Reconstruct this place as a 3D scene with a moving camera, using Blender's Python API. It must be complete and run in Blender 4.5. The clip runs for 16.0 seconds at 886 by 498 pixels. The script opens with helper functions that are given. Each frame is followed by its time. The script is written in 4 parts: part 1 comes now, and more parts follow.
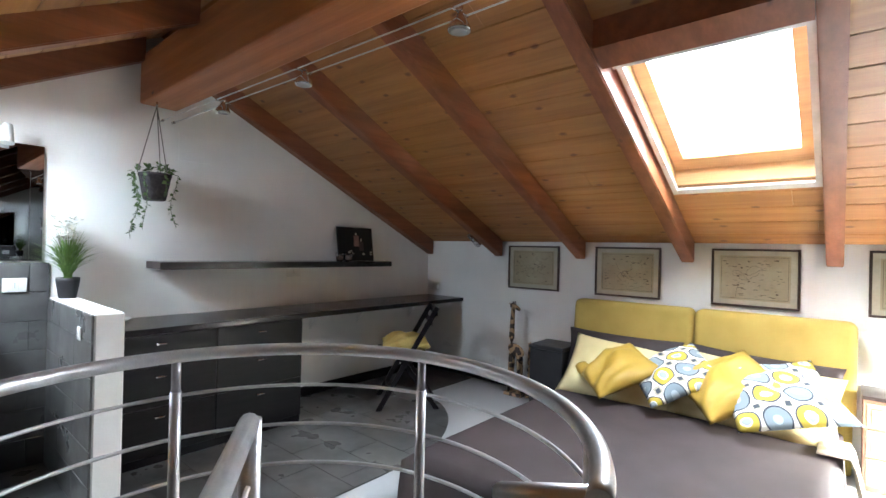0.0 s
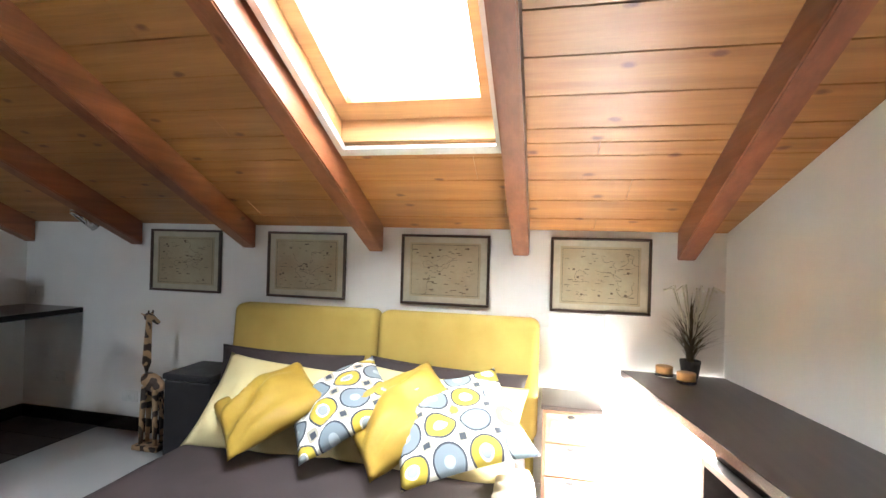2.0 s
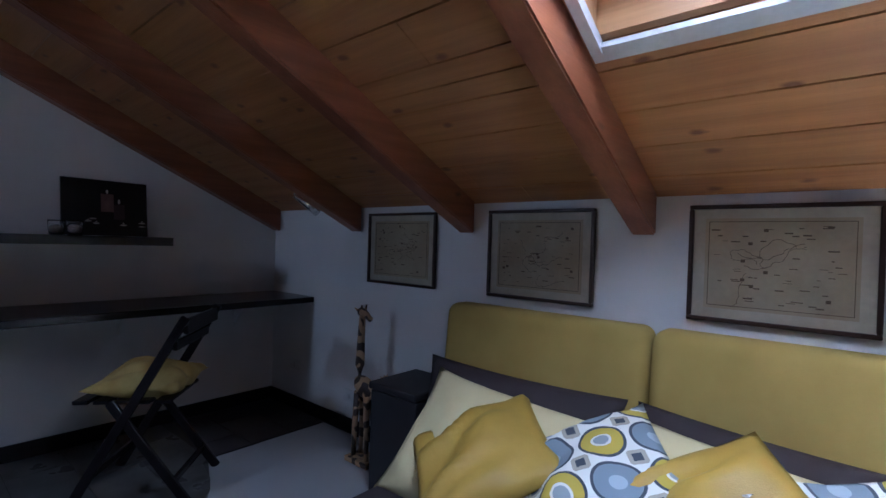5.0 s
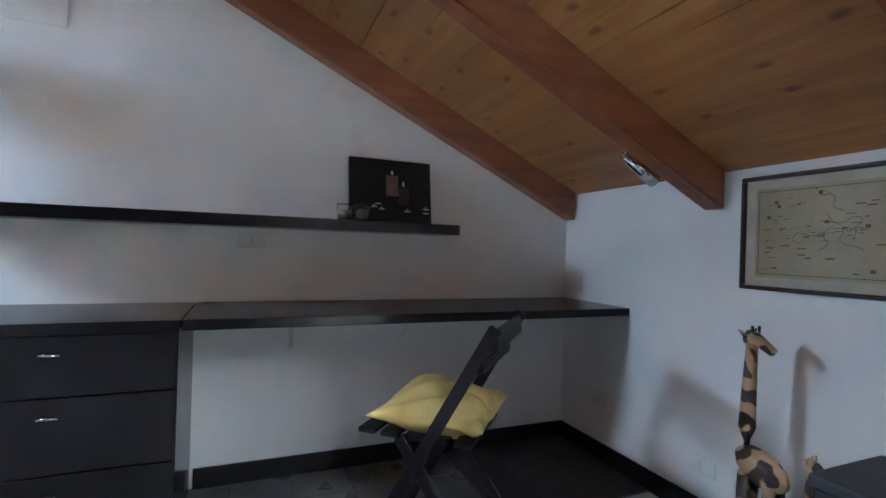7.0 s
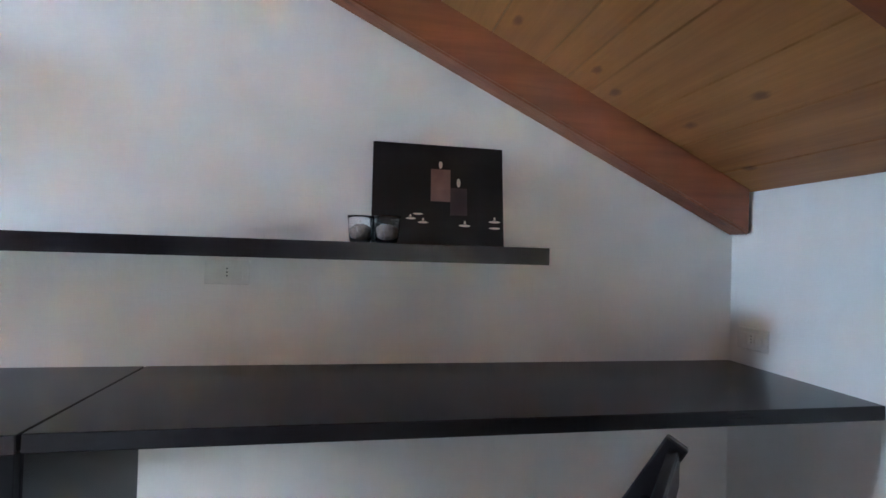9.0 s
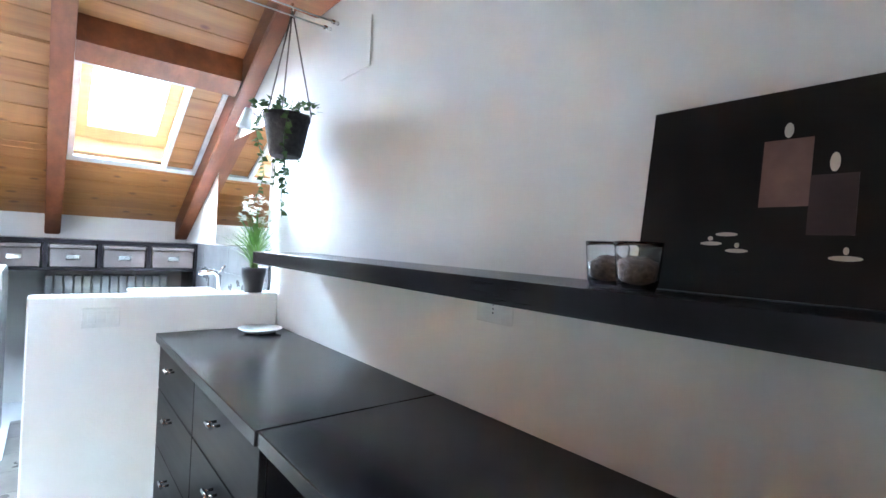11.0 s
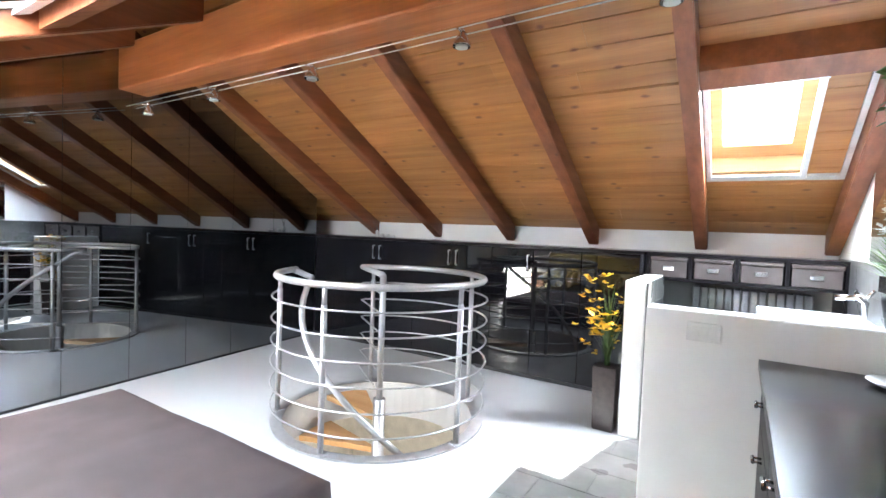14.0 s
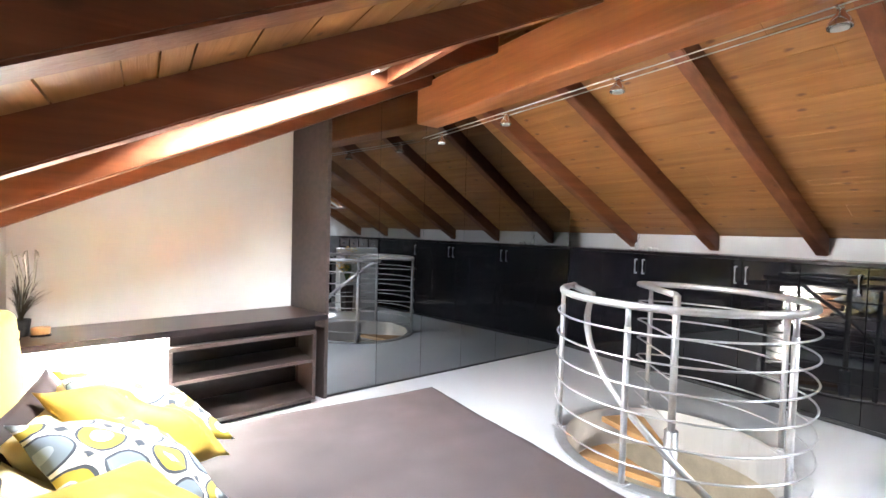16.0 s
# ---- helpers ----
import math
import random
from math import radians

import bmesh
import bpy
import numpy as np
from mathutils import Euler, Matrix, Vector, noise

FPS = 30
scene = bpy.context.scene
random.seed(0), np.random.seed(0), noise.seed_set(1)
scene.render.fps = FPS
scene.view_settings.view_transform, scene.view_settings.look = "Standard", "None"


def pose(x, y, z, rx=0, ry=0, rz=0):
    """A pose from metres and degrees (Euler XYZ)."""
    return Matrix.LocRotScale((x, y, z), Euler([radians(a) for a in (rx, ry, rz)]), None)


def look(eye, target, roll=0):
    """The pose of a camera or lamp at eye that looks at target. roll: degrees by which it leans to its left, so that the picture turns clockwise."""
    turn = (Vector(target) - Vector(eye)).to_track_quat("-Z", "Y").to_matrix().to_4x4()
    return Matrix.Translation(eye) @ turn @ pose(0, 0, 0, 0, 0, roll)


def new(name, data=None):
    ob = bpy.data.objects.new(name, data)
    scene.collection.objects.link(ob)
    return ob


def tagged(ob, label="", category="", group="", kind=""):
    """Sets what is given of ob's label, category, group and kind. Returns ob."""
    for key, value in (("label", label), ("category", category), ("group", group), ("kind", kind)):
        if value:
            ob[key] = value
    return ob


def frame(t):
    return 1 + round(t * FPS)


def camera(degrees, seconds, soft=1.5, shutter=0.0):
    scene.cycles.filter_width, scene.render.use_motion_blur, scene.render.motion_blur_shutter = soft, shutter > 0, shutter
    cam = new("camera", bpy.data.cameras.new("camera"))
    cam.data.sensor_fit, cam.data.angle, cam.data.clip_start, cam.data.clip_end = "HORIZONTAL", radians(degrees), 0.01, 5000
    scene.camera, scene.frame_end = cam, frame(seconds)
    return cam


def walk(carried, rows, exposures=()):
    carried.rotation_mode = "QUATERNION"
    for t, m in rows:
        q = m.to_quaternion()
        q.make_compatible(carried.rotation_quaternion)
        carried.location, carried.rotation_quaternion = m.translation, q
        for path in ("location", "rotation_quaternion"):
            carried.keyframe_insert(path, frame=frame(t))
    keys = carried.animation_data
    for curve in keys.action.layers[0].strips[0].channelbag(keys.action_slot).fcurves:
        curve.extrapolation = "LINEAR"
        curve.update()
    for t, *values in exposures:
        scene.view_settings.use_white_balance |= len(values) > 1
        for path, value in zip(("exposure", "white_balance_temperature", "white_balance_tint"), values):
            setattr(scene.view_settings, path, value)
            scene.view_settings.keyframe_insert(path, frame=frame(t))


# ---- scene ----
cam = camera(86.4, 16.0)
EXPOSURES = [(0, 2.72, 6000, 6), (2, 2.70, 6300, 6), (3, 2.45, 6300, 8), (3.5, 2.05, 6000, 8), (4, 1.72, 5600, 8), (5, 1.06, 4750, 15), (7.3, 3.34, 5200, 4), (8, 3.72, 5200, 4),
             (10.5, 3.92, 5300, 2), (11.2, 3.97, 5300, 2), (12, 3.98, 5500, 4), (14, 3.70, 6000, 7), (16, 3.72, 6300, 9)]
PATH = [
    (0, (3.386, -3.741, 1.244), (2.09, -2.217, 1.248), 1.4),
    (0.5, (3.4, -3.324, 1.266), (2.414, -1.584, 1.259), 1.1),
    (1, (3.422, -3.02, 1.245), (2.641, -1.179, 1.24), 1.3),
    (1.5, (3.393, -2.806, 1.225), (2.822, -0.889, 1.223), 1.6),
    (2, (3.471, -2.556, 1.217), (3.047, -0.602, 1.221), 1.6),
    (2.5, (3.533, -2.297, 1.222), (3.204, -0.324, 1.234), 1.9),
    (3, (3.559, -2.094, 1.215), (3.221, -0.123, 1.234), 2.1),
    (3.5, (3.549, -1.915, 1.228), (2.811, -0.056, 1.224), 2.0),
    (4, (3.396, -1.901, 1.224), (2.41, -0.16, 1.211), 2.0),
    (4.5, (3.251, -1.904, 1.206), (2.198, -0.204, 1.198), 2.1),
    (5, (3.081, -1.806, 1.143), (1.794, -0.275, 1.12), 1.8),
    (5.2, (2.987, -1.759, 1.111), (1.601, -0.318, 1.083), 1.6),
    (7.4, (2.004, -1.629, 1.018), (0.141, -0.9, 1.022), 1.8),
    (8, (1.772, -1.585, 1.044), (-0.039, -0.737, 1.044), 1.3),
    (10.5, (0.974, -0.823, 1.169), (-0.628, -2.02, 1.184), 2.9),
    (11, (0.84, -0.825, 1.176), (-0.44, -2.362, 1.172), 2.9),
    (11.3, (0.751, -0.859, 1.162), (-0.3, -2.561, 1.163), 3.3),
    (11.5, (0.696, -0.901, 1.134), (-0.22, -2.679, 1.157), 3.6),
    (12, (0.56, -0.877, 1.142), (0.041, -2.809, 1.134), 3.4),
    (12.5, (0.493, -0.911, 1.162), (0.408, -2.909, 1.124), 3.2),
    (13, (0.453, -0.89, 1.197), (0.812, -2.856, 1.123), 2.8),
    (13.5, (0.5, -0.932, 1.186), (1.259, -2.781, 1.11), 2.5),
    (14, (0.574, -0.912, 1.207), (1.639, -2.602, 1.129), 2.2),
    (14.5, (0.709, -0.862, 1.209), (2.02, -2.37, 1.133), 2.0),
    (15, (0.822, -0.78, 1.225), (2.308, -2.116, 1.144), 1.9),
    (15.5, (0.872, -0.719, 1.236), (2.509, -1.865, 1.161), 1.7),
    (16, (0.922, -0.629, 1.239), (2.609, -1.701, 1.167), 1.6),
]
walk(cam, [(t, look(eye, target, roll)) for t, eye, target, roll in PATH], EXPOSURES)

# ---- world, sun, lights ----
SUN = Vector((0.80, 0.53, -1.85)).normalized()
world = bpy.data.worlds.new("sky")
scene.world = world
world.use_nodes = True
wn = world.node_tree.nodes
sky = wn.new("ShaderNodeTexSky")
sky.sky_type, sky.sun_disc = "NISHITA", False
sky.sun_elevation, sky.sun_rotation = radians(59), math.atan2(-SUN.x, -SUN.y)
world.node_tree.links.new(sky.outputs[0], wn["Background"].inputs[0])
wn["Background"].inputs[1].default_value = 0.15


def lamp(name, kind, energy, m, color=(1, 1, 1), size=0.1, size_y=None):
    data = bpy.data.lights.new(name, kind)
    data.energy, data.color = energy, color
    if kind == "SUN":
        data.angle = radians(0.5)
    elif kind == "AREA":
        data.size = size
        if size_y:
            data.shape, data.size_y = "RECTANGLE", size_y
    else:
        data.shadow_soft_size = size
    ob = new(name, data)
    ob.matrix_world = m
    return ob


SLOPE_N, SLOPE_S = math.degrees(math.atan(0.473)), math.degrees(math.atan(0.535))
lamp("sun", "SUN", 5.0, look((0, 0, 6), Vector((0, 0, 6)) + SUN), (1, 0.95, 0.86))
lamp("skylight_daylight", "AREA", 12.5, pose(2.94, -1.17, 2.045, -SLOPE_N, 0, 0), (0.92, 0.96, 1), 0.67, 1.06)
lamp("skylight_daylight", "AREA", 11.5, pose(0.527, -4.03, 1.965, SLOPE_S, 0, 0), (0.82, 0.91, 1), 0.47, 0.8)


# ---- materials ----
def material(name, color, rough=0.5, metal=0.0, color2=None, scale=8.0, stretch=(1, 1, 1), bump=0.0, bump_scale=60.0,
             coat=0.0, detail=6.0, rand=0.0, fine=0.12, rough_var=0.1):
    m = bpy.data.materials.new(name)
    m.use_nodes = True
    nt, b = m.node_tree, m.node_tree.nodes["Principled BSDF"]
    ln = nt.links.new
    b.inputs["Metallic"].default_value = metal
    b.inputs["Coat Weight"].default_value = coat
    b.inputs["Coat Roughness"].default_value = 0.08
    co = nt.nodes.new("ShaderNodeTexCoord")
    mp = nt.nodes.new("ShaderNodeMapping")
    mp.inputs["Scale"].default_value = stretch
    ln(co.outputs["Object"], mp.inputs[0])
    n1 = nt.nodes.new("ShaderNodeTexNoise")
    n1.inputs["Scale"].default_value, n1.inputs["Detail"].default_value = scale, detail
    ln(mp.outputs[0], n1.inputs["Vector"])
    mix = nt.nodes.new("ShaderNodeMix")
    mix.data_type = "RGBA"
    ramp = nt.nodes.new("ShaderNodeMapRange")
    ramp.inputs[1].default_value, ramp.inputs[2].default_value = 0.32, 0.68
    ln(n1.outputs[0], ramp.inputs[0])
    ln(ramp.outputs[0], mix.inputs[0])
    c2 = color2 or tuple(c * 0.8 for c in color)
    mix.inputs[6].default_value, mix.inputs[7].default_value = (*color, 1), (*c2, 1)
    last = mix.outputs[2]
    n2 = nt.nodes.new("ShaderNodeTexNoise")
    n2.inputs["Scale"].default_value, n2.inputs["Detail"].default_value = bump_scale, 4
    ln(mp.outputs[0], n2.inputs["Vector"])
    hsv = nt.nodes.new("ShaderNodeHueSaturation")
    mr = nt.nodes.new("ShaderNodeMapRange")
    mr.inputs[3].default_value, mr.inputs[4].default_value = 1 - fine, 1 + fine
    ln(n2.outputs[0], mr.inputs[0])
    val = mr.outputs[0]
    if rand:
        geo = nt.nodes.new("ShaderNodeNewGeometry")
        obi = nt.nodes.new("ShaderNodeObjectInfo")
        add = nt.nodes.new("ShaderNodeMath")
        add.operation = "ADD"
        ln(geo.outputs["Random Per Island"], add.inputs[0])
        ln(obi.outputs["Random"], add.inputs[1])
        r2 = nt.nodes.new("ShaderNodeMapRange")
        r2.inputs[1].default_value, r2.inputs[2].default_value = 0, 2
        r2.inputs[3].default_value, r2.inputs[4].default_value = 1 - rand, 1 + rand
        ln(add.outputs[0], r2.inputs[0])
        mul = nt.nodes.new("ShaderNodeMath")
        mul.operation = "MULTIPLY"
        ln(val, mul.inputs[0])
        ln(r2.outputs[0], mul.inputs[1])
        val = mul.outputs[0]
    ln(val, hsv.inputs["Value"])
    ln(last, hsv.inputs["Color"])
    ln(hsv.outputs[0], b.inputs["Base Color"])
    rr = nt.nodes.new("ShaderNodeMapRange")
    rr.inputs[3].default_value, rr.inputs[4].default_value = max(0, rough - rough_var), min(1, rough + rough_var)
    ln(n1.outputs[0], rr.inputs[0])
    ln(rr.outputs[0], b.inputs["Roughness"])
    if bump:
        bp = nt.nodes.new("ShaderNodeBump")
        bp.inputs["Strength"].default_value, bp.inputs["Distance"].default_value = bump, 0.004
        ln(n2.outputs[0], bp.inputs["Height"])
        ln(bp.outputs[0], b.inputs["Normal"])
    return m


def wood(name, light, dark, knot, axis, rough=0.45, rand=0.12, knots=True):
    """Planed softwood: grain along the axis, dark oval knots."""
    m = material(name, light, rough, 0, dark, 3.0, [0.35 if k == axis else 6.0 for k in "xyz"], 0.25, 14.0, 0, 8, rand, 0.2)
    if knots:
        nt = m.node_tree
        n2 = [n for n in nt.nodes if n.type == "TEX_NOISE"][1]
        n2.inputs["Distortion"].default_value = 0.6
        nt, b = m.node_tree, m.node_tree.nodes["Principled BSDF"]
        src = b.inputs["Base Color"].links[0].from_socket
        co = nt.nodes.new("ShaderNodeTexCoord")
        mp = nt.nodes.new("ShaderNodeMapping")
        mp.inputs["Scale"].default_value = [3.2 if k == axis else 6.5 for k in "xyz"]
        vo = nt.nodes.new("ShaderNodeTexVoronoi")
        vo.voronoi_dimensions = "2D" if axis == "x" and name.startswith("pine") else "3D"
        vo.inputs["Scale"].default_value = 1.0
        nz = nt.nodes.new("ShaderNodeTexNoise")
        nz.inputs["Scale"].default_value = 9
        ad = nt.nodes.new("ShaderNodeMath")
        ad.operation = "MULTIPLY_ADD"
        ad.inputs[1].default_value, ad.inputs[2].default_value = 0.09, -0.045
        ad2 = nt.nodes.new("ShaderNodeMath")
        r = nt.nodes.new("ShaderNodeMapRange")
        r.inputs[1].default_value, r.inputs[2].default_value = 0.035, 0.10
        r.inputs[3].default_value, r.inputs[4].default_value = 0.92, 0
        mx = nt.nodes.new("ShaderNodeMix")
        mx.data_type = "RGBA"
        mx.inputs[7].default_value = (*knot, 1)
        ln = nt.links.new
        ln(co.outputs["Object"], mp.inputs[0])
        ln(mp.outputs[0], vo.inputs["Vector"])
        ln(mp.outputs[0], nz.inputs["Vector"])
        ln(nz.outputs[0], ad.inputs[0])
        ln(vo.outputs[0], ad2.inputs[0])
        ln(ad.outputs[0], ad2.inputs[1])
        ln(ad2.outputs[0], r.inputs[0])
        sc = nt.nodes.new("ShaderNodeSeparateColor")
        gt = nt.nodes.new("ShaderNodeMath")
        gt.operation = "GREATER_THAN"
        gt.inputs[1].default_value = 0.28
        mu = nt.nodes.new("ShaderNodeMath")
        mu.operation = "MULTIPLY"
        ln(vo.outputs["Color"], sc.inputs[0])
        ln(sc.outputs[0], gt.inputs[0])
        ln(gt.outputs[0], mu.inputs[0])
        ln(r.outputs[0], mu.inputs[1])
        ln(mu.outputs[0], mx.inputs[0])
        ln(src, mx.inputs[6])
        ln(mx.outputs[2], b.inputs["Base Color"])
    return m


def plain_emit(name, color, strength):
    m = bpy.data.materials.new(name)
    m.use_nodes = True
    b = m.node_tree.nodes["Principled BSDF"]
    b.inputs["Base Color"].default_value = (*color, 1)
    b.inputs["Emission Color"].default_value = (*color, 1)
    b.inputs["Emission Strength"].default_value = strength
    return m


def glass_mat(name, color=(1, 1, 1), rough=0.0):
    m = bpy.data.materials.new(name)
    m.use_nodes = True
    b = m.node_tree.nodes["Principled BSDF"]
    b.inputs["Base Color"].default_value = (*color, 1)
    b.inputs["Roughness"].default_value = rough
    b.inputs["Transmission Weight"].default_value = 1
    b.inputs["IOR"].default_value = 1.45
    return m


PLASTER = material("white_plaster", (0.78, 0.77, 0.75), 0.8, 0, (0.72, 0.71, 0.69), 2.5, bump=0.15, bump_scale=90, fine=0.02)
CEIL = wood("pine_boards", (0.345, 0.154, 0.045), (0.25, 0.100, 0.029), (0.13, 0.045, 0.02), "x", 0.42, 0.16)
BEAM = wood("stained_beam", (0.36, 0.125, 0.04), (0.25, 0.078, 0.025), (0.09, 0.03, 0.015), "x", 0.4, 0.08)
RAFTER = wood("stained_rafter", (0.225, 0.072, 0.028), (0.15, 0.046, 0.018), (0.09, 0.03, 0.015), "y", 0.42, 0.12)
FRAMEWOOD = wood("skylight_pine", (0.55, 0.32, 0.14), (0.45, 0.24, 0.1), (0.2, 0.08, 0.03), "x", 0.4, 0.05, False)
FLOOR = material("pale_resin_floor", (0.44, 0.445, 0.46), 0.28, 0, (0.43, 0.435, 0.45), 1.2, bump=0.0, bump_scale=40, fine=0.03, rough_var=0.01)
TILE = material("grey_stone_tile", (0.13, 0.127, 0.124), 0.3, 0, (0.075, 0.072, 0.072), 5.0, bump=0.08, bump_scale=30, rand=0.15)
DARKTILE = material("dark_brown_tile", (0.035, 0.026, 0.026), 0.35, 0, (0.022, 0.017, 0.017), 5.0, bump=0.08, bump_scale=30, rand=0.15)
GROUT = material("grout", (0.12, 0.12, 0.12), 0.9)
DARKWOOD = material("wenge_laminate", (0.014, 0.011, 0.013), 0.22, 0, (0.011, 0.009, 0.010), 3.0, (9, 0.6, 9), 0.0, 25, fine=0.2, rough_var=0.0)
DARKWOOD.node_tree.nodes["Principled BSDF"].inputs["Specular IOR Level"].default_value = 0.3
MATTEDARK = material("matte_black_laminate", (0.012, 0.010, 0.011), 0.42, 0, (0.008, 0.007, 0.008), 3.0, (9, 0.6, 9), 0.0, 25, fine=0.2, rough_var=0.04)
MATTEDARK.node_tree.nodes["Principled BSDF"].inputs["Specular IOR Level"].default_value = 0.22
DARKX = material("wenge_laminate_cross", (0.050, 0.034, 0.032), 0.36, 0, (0.030, 0.021, 0.02), 3.0, (9, 0.6, 9), 0.0, 25, fine=0.2, rough_var=0.0)
BLACKGLASS = material("black_lacquer_glass", (0.006, 0.006, 0.008), 0.02, 0, (0.008, 0.008, 0.01), 3, coat=0.0, rough_var=0.01)
MIRROR = material("smoked_mirror", (0.24, 0.25, 0.265), 0.015, 1.0, (0.23, 0.24, 0.255), 2, rough_var=0.005, fine=0.01)
CLEARMIRROR = material("mirror", (0.85, 0.86, 0.86), 0.01, 1.0, (0.84, 0.85, 0.85), 2, rough_var=0.005, fine=0.01)
STEEL = material("brushed_steel", (0.52, 0.52, 0.53), 0.40, 0.7, (0.46, 0.46, 0.47), 20, bump=0.03, bump_scale=200)
CHROME = material("chrome", (0.8, 0.8, 0.8), 0.12, 1.0, rough_var=0.03)
ALU = material("white_aluminium", (0.62, 0.64, 0.66), 0.4, 0.3)
YELLOW = material("mustard_upholstery", (0.42, 0.30, 0.075), 0.9, 0, (0.37, 0.26, 0.062), 6, bump=0.4, bump_scale=500, fine=0.08)
YSATIN = material("mustard_satin", (0.46, 0.30, 0.045), 0.55, 0, (0.39, 0.245, 0.036), 9, bump=0.15, bump_scale=300)
CREAM = material("pale_yellow_cotton", (0.70, 0.60, 0.33), 0.85, 0, (0.66, 0.55, 0.29), 6, bump=0.3, bump_scale=400, fine=0.05)
BROWN = material("brown_bedspread", (0.044, 0.030, 0.031), 0.75, 0, (0.035, 0.024, 0.025), 4, bump=0.3, bump_scale=500)
GREYBLACK = material("dark_leatherette", (0.022, 0.020, 0.024), 0.5, 0, bump=0.2, bump_scale=250)
WHITEPL = material("white_plastic", (0.75, 0.75, 0.73), 0.35)
GREYPL = material("grey_plastic", (0.1, 0.1, 0.1), 0.4)
LEAF = material("leaf_green", (0.075, 0.13, 0.03), 0.5, 0, (0.04, 0.08, 0.02), 20, rand=0.3)
DRYLEAF = material("dry_grass", (0.10, 0.075, 0.035), 0.7, 0, (0.045, 0.034, 0.02), 20, rand=0.3)
PETAL = material("white_petal", (0.75, 0.74, 0.66), 0.6)
YPETAL = material("yellow_petal", (0.75, 0.48, 0.03), 0.6, 0, (0.7, 0.38, 0.02), 15, rand=0.2)
WICKER = material("dark_wicker", (0.05, 0.04, 0.04), 0.7, 0, (0.025, 0.02, 0.022), 60, bump=0.8, bump_scale=120)
PAPER = material("aged_map_paper", (0.42, 0.36, 0.24), 0.75, 0, (0.33, 0.27, 0.17), 5, coat=0.7)
FRESHLEAF = material("fresh_green", (0.15, 0.25, 0.05), 0.5, 0, (0.09, 0.17, 0.03), 20, rand=0.3)
INK = material("sepia_ink", (0.12, 0.085, 0.05), 0.8)
FRAMEDARK = material("dark_picture_frame", (0.045, 0.022, 0.015), 0.35)
FRAMEEDGE = material("pale_mat_border", (0.5, 0.45, 0.34), 0.7, coat=0.7)
GIRAFFE = material("painted_giraffe_wood", (0.42, 0.27, 0.15), 0.5, 0, (0.035, 0.018, 0.012), 24, detail=0, bump=0.1)
gr = [n for n in GIRAFFE.node_tree.nodes if n.type == "MAP_RANGE"][0]
gr.inputs[1].default_value, gr.inputs[2].default_value = 0.47, 0.52
PINK = wood("pinkish_nightstand_wood", (0.40, 0.22, 0.15), (0.33, 0.17, 0.11), (0.2, 0.1, 0.06), "x", 0.5, 0.05, False)
BOXFAB = material("taupe_box_fabric", (0.10, 0.08, 0.075), 0.9, 0, bump=0.4, bump_scale=300)
RADIATOR = material("white_radiator_enamel", (0.78, 0.79, 0.8), 0.3)
CANVAS = material("black_canvas_print", (0.008, 0.007, 0.007), 0.35)
CANVAS.node_tree.nodes["Principled BSDF"].inputs["Specular IOR Level"].default_value = 0.2
DIMPR = material("printed_candle_in_shade", (0.05, 0.022, 0.02), 0.5, 0, (0.02, 0.01, 0.01), 12)
CANDLEPR = material("printed_candle", (0.22, 0.12, 0.09), 0.5, 0, (0.1, 0.05, 0.04), 12)
FLAMEPR = material("printed_flame", (0.7, 0.62, 0.5), 0.5)
GLASS = glass_mat("clear_glass")
PANE = glass_mat("window_pane")
POTP = material("dark_brown_potpourri", (0.05, 0.03, 0.022), 0.8, 0, (0.15, 0.1, 0.07), 120, bump=1, bump_scale=150)
AMBER = material("amber_wax", (0.62, 0.30, 0.11), 0.4)
TREAD = wood("beech_tread", (0.45, 0.27, 0.12), (0.38, 0.2, 0.08), (0.2, 0.1, 0.04), "x", 0.4, 0.1, False)
LOWER = material("lower_room_plaster", (0.8, 0.77, 0.72), 0.8)
TOWEL = material("yellow_towel", (0.55, 0.42, 0.03), 0.95, 0, bump=0.6, bump_scale=300)
CORD = material("grey_cord", (0.15, 0.14, 0.13), 0.8)
LEDMAT = plain_emit("led_strip_glow", (1, 0.97, 0.9), 30)
LEDSOFT = plain_emit("led_edge_glow", (1, 0.97, 0.9), 2.5)
BULB = material("frosted_bulb_glass", (0.66, 0.68, 0.68), 0.2, 0, coat=0.5)


# ---- mesh helpers ----
def box(bm, x0, x1, y0, y1, z0, z1, bevel=0.0, seg=1):
    r = bmesh.ops.create_cube(bm, size=1)
    for v in r["verts"]:
        v.co = Vector((x0 + (v.co.x + 0.5) * (x1 - x0), y0 + (v.co.y + 0.5) * (y1 - y0), z0 + (v.co.z + 0.5) * (z1 - z0)))
    if bevel:
        es = list({e for v in r["verts"] for e in v.link_edges})
        bmesh.ops.bevel(bm, geom=es, offset=bevel, segments=seg, affect="EDGES", profile=0.5)
    return bm


def hexa(bm, pts):
    """A six-sided solid: four points below, four above."""
    v = [bm.verts.new(p) for p in pts]
    for f in ((0, 3, 2, 1), (4, 5, 6, 7), (0, 1, 5, 4), (1, 2, 6, 5), (2, 3, 7, 6), (3, 0, 4, 7)):
        bm.faces.new([v[i] for i in f])
    return v


